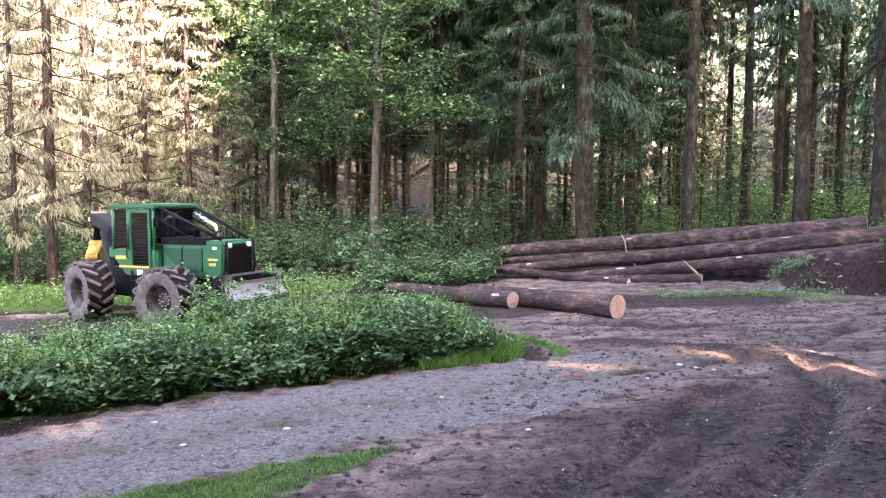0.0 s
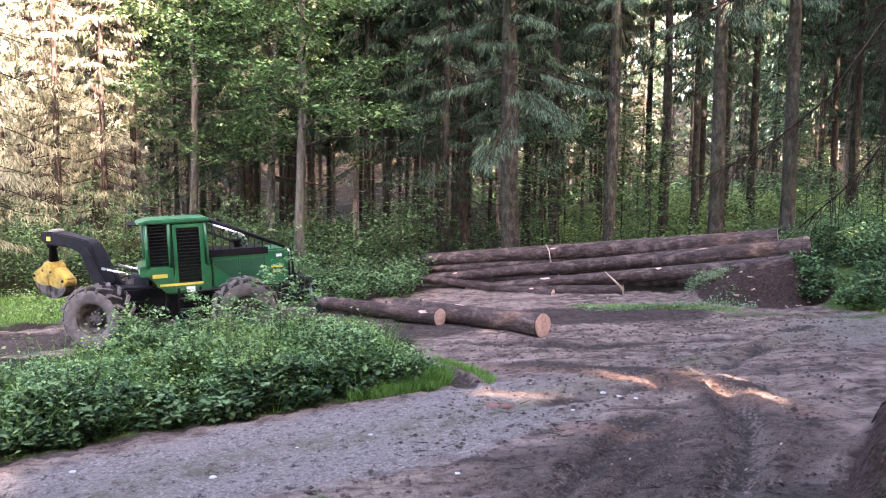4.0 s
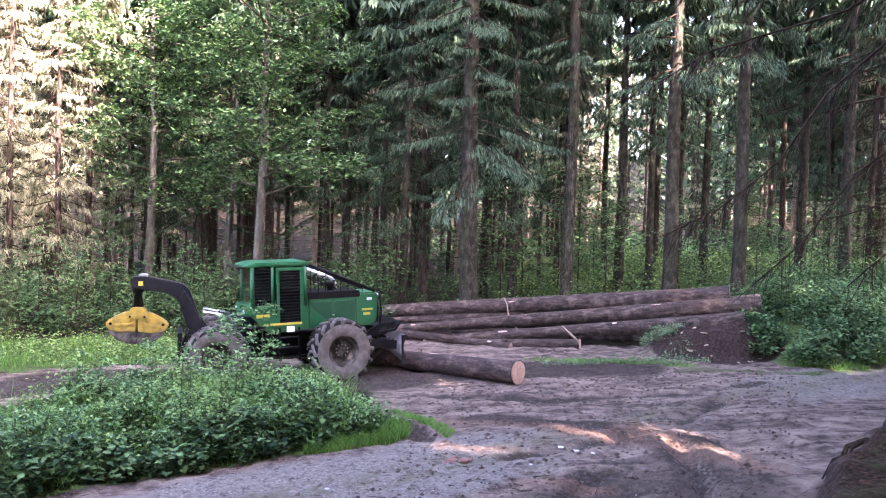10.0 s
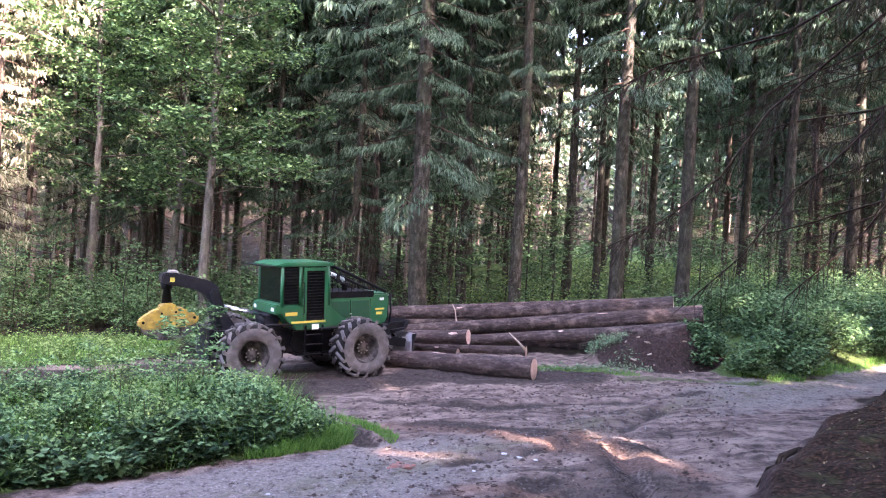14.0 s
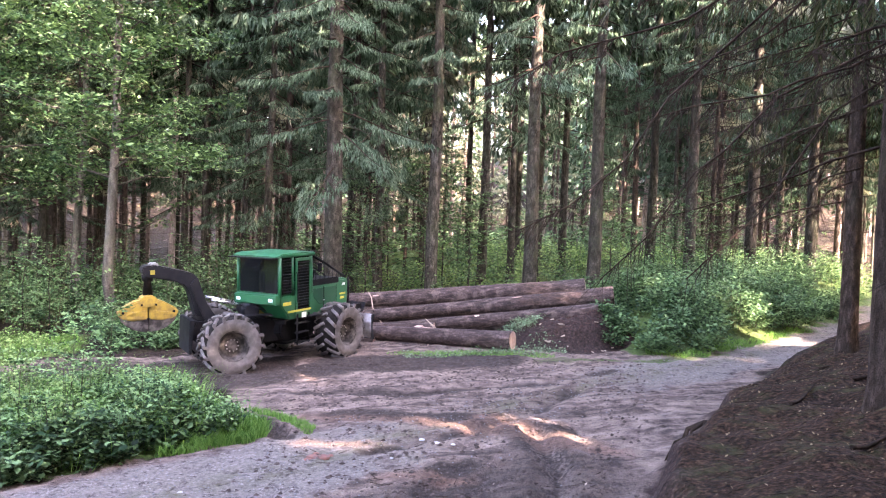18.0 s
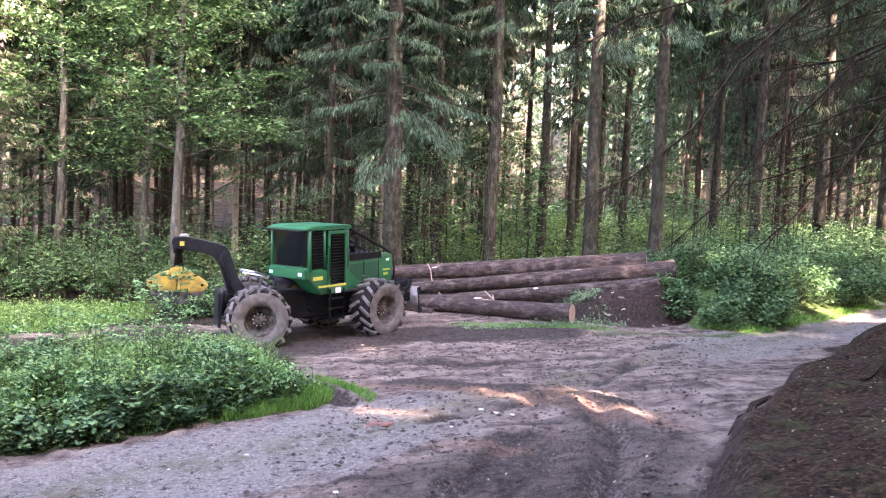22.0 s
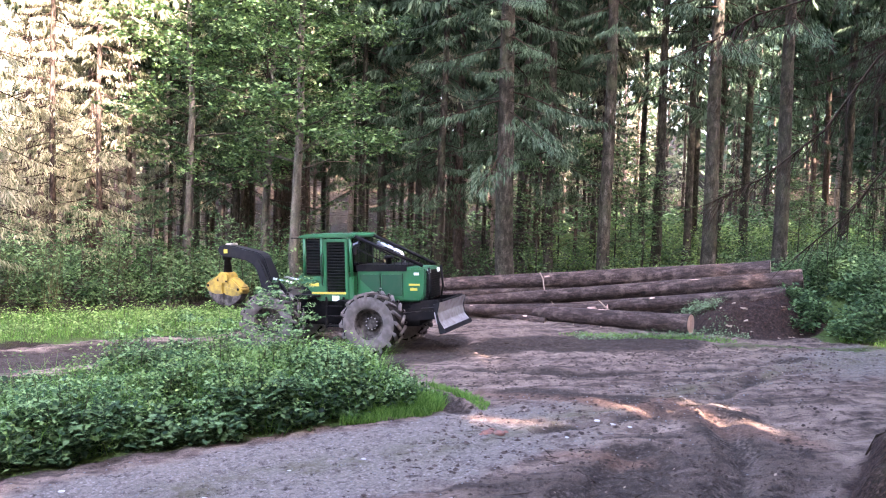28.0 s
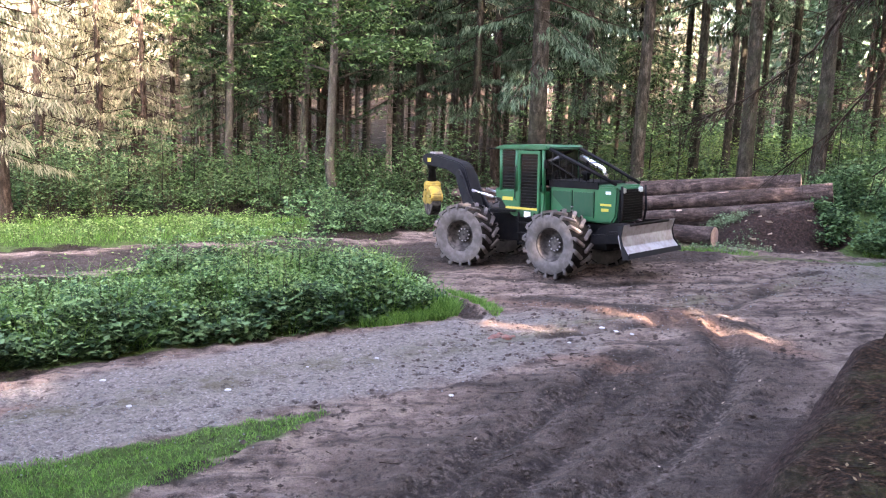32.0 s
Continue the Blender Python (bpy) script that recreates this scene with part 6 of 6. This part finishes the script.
    for s in (-1, 1):
        part("tong", prism([(s * 0.02, -0.24), (s * 0.34, -0.22), (s * 0.62, -0.36), (s * 0.84, -0.50), (s * 0.86, -0.64), (s * 0.74, -0.76), (s * 0.40, -0.82), (s * 0.02, -0.78)], -0.19, 0.19, 0.035), M["yellow"], g, "yellow grapple tong")
        part("tong_tip", prism([(s * 0.82, -0.62), (s * 0.74, -0.86), (s * 0.52, -1.04), (s * 0.26, -1.14), (s * 0.01, -1.16), (s * 0.01, -0.76), (s * 0.40, -0.80), (s * 0.70, -0.70)], -0.15, 0.15, 0.012), M["rim"], g, "worn muddy steel tong tip")
        part("tong_pin", tube([(s * 0.72, -0.22, -0.56), (s * 0.72, 0.22, -0.56)], 0.042, 12), K, g)
        part("tong_pin", tube([(s * 0.2, -0.26, -0.34), (s * 0.2, 0.26, -0.34)], 0.032, 12), K, g)
        part("tong_rib", prism([(s * 0.08, -0.5), (s * 0.62, -0.58), (s * 0.62, -0.64), (s * 0.08, -0.6)], -0.215, 0.215, 0.01), M["yellow"], g)
    for ob in g.children:
        ob.data.transform(Matrix.Scale(0.86, 4))
    # cab, hood and blade sit a little ahead of the axle
    ahead = Matrix.Translation((0.14, 0, 0))
    for ob in root.children_recursive:
        if ob.type == 'MESH' and ob.parent is not g and ob is not rear and ob.parent is not rear and ob.name.split(".")[0] not in ("front_axle", "front_chassis", "belly_plate"):
            ob.data.transform(ahead)
    # wheels
    tyre, rim, bolts = tyre_mesh(), rim_mesh(), bolt_mesh()
    P["wheels"] = []
    for ax, s in ((AXLE_F, -1), (AXLE_F, 1), (AXLE_R, -1), (AXLE_R, 1)):
        w = empty("wheel")
        w.parent = root
        flip = Matrix.Rotation(math.pi if s > 0 else 0, 4, 'Z')
        for nm, me, lab in (("tyre", tyre, "muddy lugged tyre"), ("rim", rim, "mud-covered rim")):
            part(nm, me, None, w, lab, flip)
        for k in range(10):
            part("hub_bolt", bolts, None, w, "", flip @ Matrix.Translation((0.155 * math.cos(k * 0.628), 0, 0.155 * math.sin(k * 0.628))))
        P["wheels"].append((w, ax, s))
    P["rear"] = rear
    P["blade"] = bl
    return root, P


SKIDDER, SK = build_skidder()


# ---- small things on the ground ----
def lump(rng, size, squash=0.6):
    b = bmesh.new()
    bmesh.ops.create_icosphere(b, subdivisions=2, radius=size)
    for v in b.verts:
        v.co *= 1 + 0.28 * noise.noise(v.co * 2.3 / size + Vector((rng.uniform(0, 50), 0, 0)))
        v.co.z *= squash
    return b


def ground_bits():
    rng = np.random.default_rng(71)
    for x, y, s in ((2.12, 13.3, 0.11), (2.3, 13.22, 0.1), (2.02, 13.2, 0.07), (2.2, 13.45, 0.06), (2.42, 13.32, 0.05)):
        ob = part("stone", lump(rng, s, 0.45), M["redrock"], None, "", pose(x, y, gz(x, y) + s * 0.12, 0, 0, rng.uniform(0, 360)))
        tagged(ob, "broken reddish stone lying on the wet dirt", "stone", "red stones")
    for x, y, s in ((4.26, 13.42, 0.07), (4.1, 13.75, 0.055), (0.07, 12.3, 0.04), (-2.0, 10.8, 0.05), (-4.0, 11.4, 0.05), (4.5, 13.2, 0.04), (3.3, 12.7, 0.035), (-1.0, 11.9, 0.035), (1.2, 10.4, 0.04), (-3.2, 10.2, 0.04)):
        ob = part("stone", lump(rng, s, 0.35), M["stone"], None, "", pose(x, y, gz(x, y) + s * 0.15, 0, 0, rng.uniform(0, 360)))
        tagged(ob, "small pale stone on the road surface", "stone", "pale stones")
    # loose gravel and crumbs
    n = 3000
    t = rng.uniform(0, 1, n) ** 1.5
    road = np.array(ROAD)[1:9]
    s = np.concatenate([[0], np.cumsum(np.hypot(*np.diff(road, axis=0).T))])
    d = t * s[-1]
    x, y = np.interp(d, s, road[:, 0]) + rng.normal(0, 1.0, n), np.interp(d, s, road[:, 1]) + rng.normal(0, 1.0, n)
    size = rng.uniform(0.006, 0.02, n)
    base = np.array([[1, 0, 0], [-1, 0, 0], [0, 1, 0], [0, -1, 0], [0, 0, 0.8], [0, 0, -0.8]])
    F0 = np.array([[0, 2, 4], [2, 1, 4], [1, 3, 4], [3, 0, 4], [2, 0, 5], [1, 2, 5], [3, 1, 5], [0, 3, 5]])
    q = rng.uniform(0, 6.28, n)
    R = np.stack([np.stack([np.cos(q), -np.sin(q), 0 * q], -1), np.stack([np.sin(q), np.cos(q), 0 * q], -1), np.stack([0 * q, 0 * q, 1 + 0 * q], -1)], 1)
    V = np.einsum('nij,kj->nki', R, base) * size[:, None, None] * rng.uniform(0.7, 1.3, (n, 6, 1))
    V += np.stack([x, y, ground_z(x, y) + size * 0.25], 1)[:, None]
    F = (np.arange(n)[:, None, None] * 6 + F0).reshape(-1, 3)
    tagged(new("gravel", make_mesh("gravel", V.reshape(-1, 3), F, M["grit"], smooth=False)), "loose grey gravel scattered on the road", "gravel", kind="stuff")
    # clods of churned soil
    n = 4000
    x, y = spots(rng, [(-2.5, 7), (1.5, 14), (2, 22), (9, 20.5), (12, 19.5), (7.5, 12), (3, 6)], n)
    size = 0.008 + 0.05 * rng.uniform(0, 1, n) ** 3
    V = base * size[:, None, None] * rng.uniform(0.6, 1.3, (n, 6, 1)) * np.array([1, 1, 0.7])
    V = V + np.stack([x, y, ground_z(x, y) + size * 0.2], 1)[:, None]
    F = (np.arange(n)[:, None, None] * 6 + F0).reshape(-1, 3)
    tagged(new("clods", make_mesh("clods", V.reshape(-1, 3), F, M["clod"], smooth=False)), "dark crumbs of churned soil on the yard", "soil", kind="stuff")
    # finer crumbs in the damp ruts
    n = 3600
    x, y = spots(rng, [(-1.0, 6.2), (1.2, 10.2), (4.4, 12.2), (7.2, 12.0), (5.4, 8.4), (2.6, 5.4)], n)
    size = 0.006 + 0.04 * rng.uniform(0, 1, n) ** 4
    V = base * size[:, None, None] * rng.uniform(0.6, 1.3, (n, 6, 1)) * np.array([1, 1, 0.7])
    V = V + np.stack([x, y, ground_z(x, y) + size * 0.2], 1)[:, None]
    F = (np.arange(n)[:, None, None] * 6 + F0).reshape(-1, 3)
    tagged(new("crumbs", make_mesh("crumbs", V.reshape(-1, 3), F, M["clod"], smooth=False)), "damp brown crumbs of soil in the ruts", "soil", kind="stuff")
    # lumps of earth on the mound
    x, y = spots(rng, [(9.6, 23.6), (9.9, 22.2), (11, 21.4), (12.6, 21.6), (13.1, 22.8), (12, 24.2)], 700)
    n = len(x)
    size = 0.012 + 0.05 * rng.uniform(0, 1, n) ** 3
    V = base * size[:, None, None] * rng.uniform(0.6, 1.3, (n, 6, 1)) * np.array([1, 1, 0.8])
    V = V + np.stack([x, y, ground_z(x, y) + size * 0.2], 1)[:, None]
    F = (np.arange(n)[:, None, None] * 6 + F0).reshape(-1, 3)
    tagged(new("earth_lumps", make_mesh("earth_lumps", V.reshape(-1, 3), F, M["earth"], smooth=False)), "dark brown lumps of earth on the mound", "soil", kind="stuff")
    # dropped twigs on the yard and the bank
    for name, poly, m, lab, mat in (("yard_twigs", [(-2, 8), (2, 14), (3, 22), (11, 20), (7, 12), (3, 6)], 130, "small broken twigs on the churned dirt", "twig"),
                                    ("bank_twigs", [(3.6, 5.2), (6, 8), (9.3, 12.2), (13, 16), (16, 16), (12, 9), (6, 4)], 520, "fallen twigs on the needle-covered bank", "twig"),
                                    ("bank_leaves", [(3.6, 5.2), (6, 8), (9.3, 12.2), (13, 16), (16, 16), (12, 9), (6, 4)], 1100, "dry fallen leaves on the bank", "leaf_dry"),
                                    ("yard_chips", [(-2, 8), (2, 14), (3, 22), (11, 20.5), (7, 12), (3, 6)], 110, "bark and wood chips on the churned dirt", "chip")):
        x, y = spots(rng, poly, m)
        z = ground_z(x, y)
        if "twigs" in name:
            V, F, k = [], [], 0
            for a, b, c in zip(x, y, z):
                ln, q = rng.uniform(0.06, 0.32), rng.uniform(0, 6.28)
                e = (a + ln * math.cos(q), b + ln * math.sin(q))
                v, f = stick((a, b, c + 0.012), (*e, gz(*e) + 0.02), 0.007, 0.003)
                V.append(v)
                F.append(f + k)
                k += len(v)
            me = make_mesh(name, np.concatenate(V), np.concatenate(F), M[mat], smooth=False)
        else:
            v, f = rand_leaves(rng, np.stack([x, y, z + 0.02], 1), 0.045 if "leaves" in name else 0.05, 0.85)
            me = make_mesh(name, v, f, M[mat], smooth=False)
        tagged(new(name, me), lab, name.split("_")[1], kind="stuff")
    # longer fallen branches on the bank
    for x, y, ln, q in ((9.6, 9.4, 1.6, 10), (8.6, 9.9, 1.3, 35), (10.8, 11.0, 0.9, -5), (12.3, 13.4, 0.7, 20), (7.3, 7.4, 1.2, 15)):
        b = bmesh.new()
        dx, dy = math.cos(radians(q)), math.sin(radians(q))
        tube([(x + ln * t * dx, y + ln * t * dy, gz(x + ln * t * dx, y + ln * t * dy) + 0.03) for t in (0, 0.25, 0.5, 0.75, 1)], [0.028, 0.025, 0.022, 0.016, 0.01], 6, b)
        tagged(part("branch", b, M["twig"], None), "fallen dead branch on the needle-covered bank", "branch", "fallen branches")
    # torn root edge of the bank
    for x, y, s in ((3.45, 5.6, 0.16), (7.9, 11.2, 0.14), (8.8, 12.2, 0.12)):
        ob = empty("roots", pose(x, y, gz(x, y)))
        tagged(ob, "torn dark roots sticking out of the bank edge", "roots", "torn roots")
        for k in range(6):
            q = rng.uniform(2.2, 5.0)
            part("root", tube([(0, 0, 0.1), (0.3 * math.cos(q), 0.3 * math.sin(q), -0.05), (0.5 * math.cos(q + 0.4), 0.5 * math.sin(q + 0.4), -0.4)], [0.04, 0.03, 0.01], 6), M["twig"], ob)


ground_bits()


# ---- what moves ----
def motions():
    # time, joint x, joint y, heading of the front frame, heading of the rear frame
    rows = [
        (0, -7.3, 21.1, -25, -42), (1, -6.45, 20.6, -9, -36), (2, -5.95, 20.6, 2, -29), (3, -5.3, 20.75, 14, -22),
        (6, -3.08, 21.0, 21, 2), (7, -2.59, 21.4, 19, 8), (8, -2.15, 21.5, 19, 11), (9, -1.68, 22.0, 17, 9),
        (10, -1.19, 21.9, 16, 9), (11, -0.68, 22.0, 19, 12), (12, -0.23, 22.25, 23, 16), (13, 0.23, 22.5, 23, 16),
        (14, 0.7, 22.6, 25, 18), (15, 1.18, 22.75, 28, 20), (18, 2.55, 23.0, 45, 12), (19, 2.45, 22.75, 46, 12),
        (20, 2.35, 22.8, 43, 12), (21, 2.02, 22.45, 40, 7), (22, 1.77, 22.1, 39, 7), (23, 1.3, 22.3, 33, -5),
        (24, 0.55, 22.1, 28, -9), (25, -0.18, 22.3, 18, -18), (28, -0.44, 22.5, -24, -18), (29, 0.4, 21.9, -35, -12),
        (30, 1.45, 21.8, -38, -19), (31, 2.86, 20.95, -47, -28), (32, 3.97, 20.1, -47, -36),
    ]
    T = np.array([r[0] for r in rows])
    X = np.array([r[1:] for r in rows], float)

    def at(t):
        """Smooth path through the rows."""
        i = int(np.clip(np.searchsorted(T, t) - 1, 0, len(T) - 2))
        t0, t1 = T[i], T[i + 1]
        m0 = (X[i + 1] - X[max(i - 1, 0)]) / (T[i + 1] - T[max(i - 1, 0)])
        m1 = (X[min(i + 2, len(T) - 1)] - X[i]) / (T[min(i + 2, len(T) - 1)] - T[i])
        h = t1 - t0
        u = (t - t0) / h
        return (2 * u**3 - 3 * u**2 + 1) * X[i] + (u**3 - 2 * u**2 + u) * h * m0 + (3 * u**2 - 2 * u**3) * X[i + 1] + (u**3 - u**2) * h * m1
    body, rear, grap = [], [], []
    spin = [0.0] * 4
    wheels = [[] for _ in range(4)]
    last = None
    for k in range(65):
        t = k * 0.5
        x, y, a, b = at(t)
        bf, br = radians(a), radians(b)
        # rest on the ground: mean height and tilt under the front and rear wheels
        zf = np.mean([gz(x + 1.35 * math.cos(bf) - s * 1.13 * math.sin(bf), y + 1.35 * math.sin(bf) + s * 1.13 * math.cos(bf)) for s in (-1, 1)])
        zr = np.mean([gz(x - 1.6 * math.cos(br) - s * 1.13 * math.sin(br), y - 1.6 * math.sin(br) + s * 1.13 * math.cos(br)) for s in (-1, 1)])
        tilt = math.atan2(zf - zr, 2.95)
        z = zr + (zf - zr) * 1.6 / 2.95 - 0.03
        m = pose(x, y, z, 0, -math.degrees(tilt), a)
        body.append((t, m))
        rel = Matrix.Rotation(br - bf, 4, 'Z')
        rear.append((t, rel))
        sway = 5 * math.sin(t * 2.1)
        grap.append((t, rel @ pose(-3.44, 0, 2.08, 0, sway, np.interp(t, (0, 3, 6, 21, 24, 30, 31, 32), (-40, -35, -3, 0, -25, -20, -25, -45)))))
        for n, (w, ax, s) in enumerate(SK["wheels"]):
            loc = Vector((ax, s * TRACK_Y, HUB_Z))
            loc = loc if ax > 0 else rel @ loc
            turn = 0.0 if ax > 0 else br - bf
            g = (m @ loc).copy()
            hd = bf if ax > 0 else br
            if last:
                d = (g - last[n]).dot(Vector((math.cos(hd), math.sin(hd), 0)))
                spin[n] += d / 0.79
            wheels[n].append((t, Matrix.Translation(loc) @ Matrix.Rotation(turn, 4, 'Z') @ Matrix.Rotation(spin[n], 4, 'Y'), g))
        last = [w[-1][2] for w in wheels]
    walk(SKIDDER, body)
    walk(SK["rear"], rear)
    hinge = Matrix.Translation((1.89, 0, 0.9))
    walk(SK["blade"], [(t, hinge @ Matrix.Rotation(radians(-a), 4, 'Y') @ hinge.inverted()) for t, a in
                       ((0, 18), (3, 15), (5, 6), (7, 0), (19, 0), (21, 3), (23, 10), (26, 12), (28, 13), (32, 15))])
    walk(SK["grapple"], grap)
    for n, (w, ax, s) in enumerate(SK["wheels"]):
        walk(w, [(t, m) for t, m, _ in wheels[n]])
    # the two loose logs: time, butt x, y, height of the butt over the ground, heading, slope
    for log, ln, table in ((LOG_A, 4.9, [(0, 1.85, 20.95, 0.22, -46, 0), (8.5, 1.88, 20.98, 0.22, -46, 0), (9, 2.3, 21.2, 0.22, -47, 0), (10, 3.05, 21.6, 0.22, -49, 0), (11, 3.62, 22.1, 0.22, -47, 0), (12, 4.5, 23.6, 0.3, -44, 0), (13, 5.3, 24.3, 0.36, -38, 2),
                                         (14, 6.0, 24.7, 0.6, -32, 4), (15, 6.6, 25.0, 0.6, -24, 4), (16.5, 7.2, 24.9, 0.42, -24, 2), (18, 7.6, 24.75, 0.36, -25, 0), (32, 7.6, 24.75, 0.36, -25, 0)]),
                           (LOG_B, 5.3, [(0, 4.12, 18.9, 0.28, -51, 0), (8.5, 4.14, 18.92, 0.28, -51, 0), (9, 4.3, 19.05, 0.28, -50, 0), (10, 4.66, 19.4, 0.28, -49, 0), (11, 5.4, 19.85, 0.28, -46, 0), (12, 5.84, 20.0, 0.28, -43, 0), (13, 6.35, 20.24, 0.28, -40, 0),
                                         (14, 6.82, 20.6, 0.28, -36, 0), (15, 7.37, 20.9, 0.28, -31, 0), (16.5, 8.5, 21.7, 0.28, -36, 0), (18, 9.3, 22.35, 0.28, -42, 0), (32, 9.3, 22.35, 0.28, -42, 0)])):
        out = []
        for t, x, y, h, a, sl in table:
            q = radians(a)
            za, zb = gz(x - ln * math.cos(q), y - ln * math.sin(q)), gz(x, y)
            za = min(za, zb + 0.3)
            start = Vector((x - ln * math.cos(q), y - ln * math.sin(q), za + 0.22 + (0.02 if sl == 0 else 0.1)))
            out.append((t, axis_pose(start, (x, y, zb + h))))
        walk(log, out)


motions()
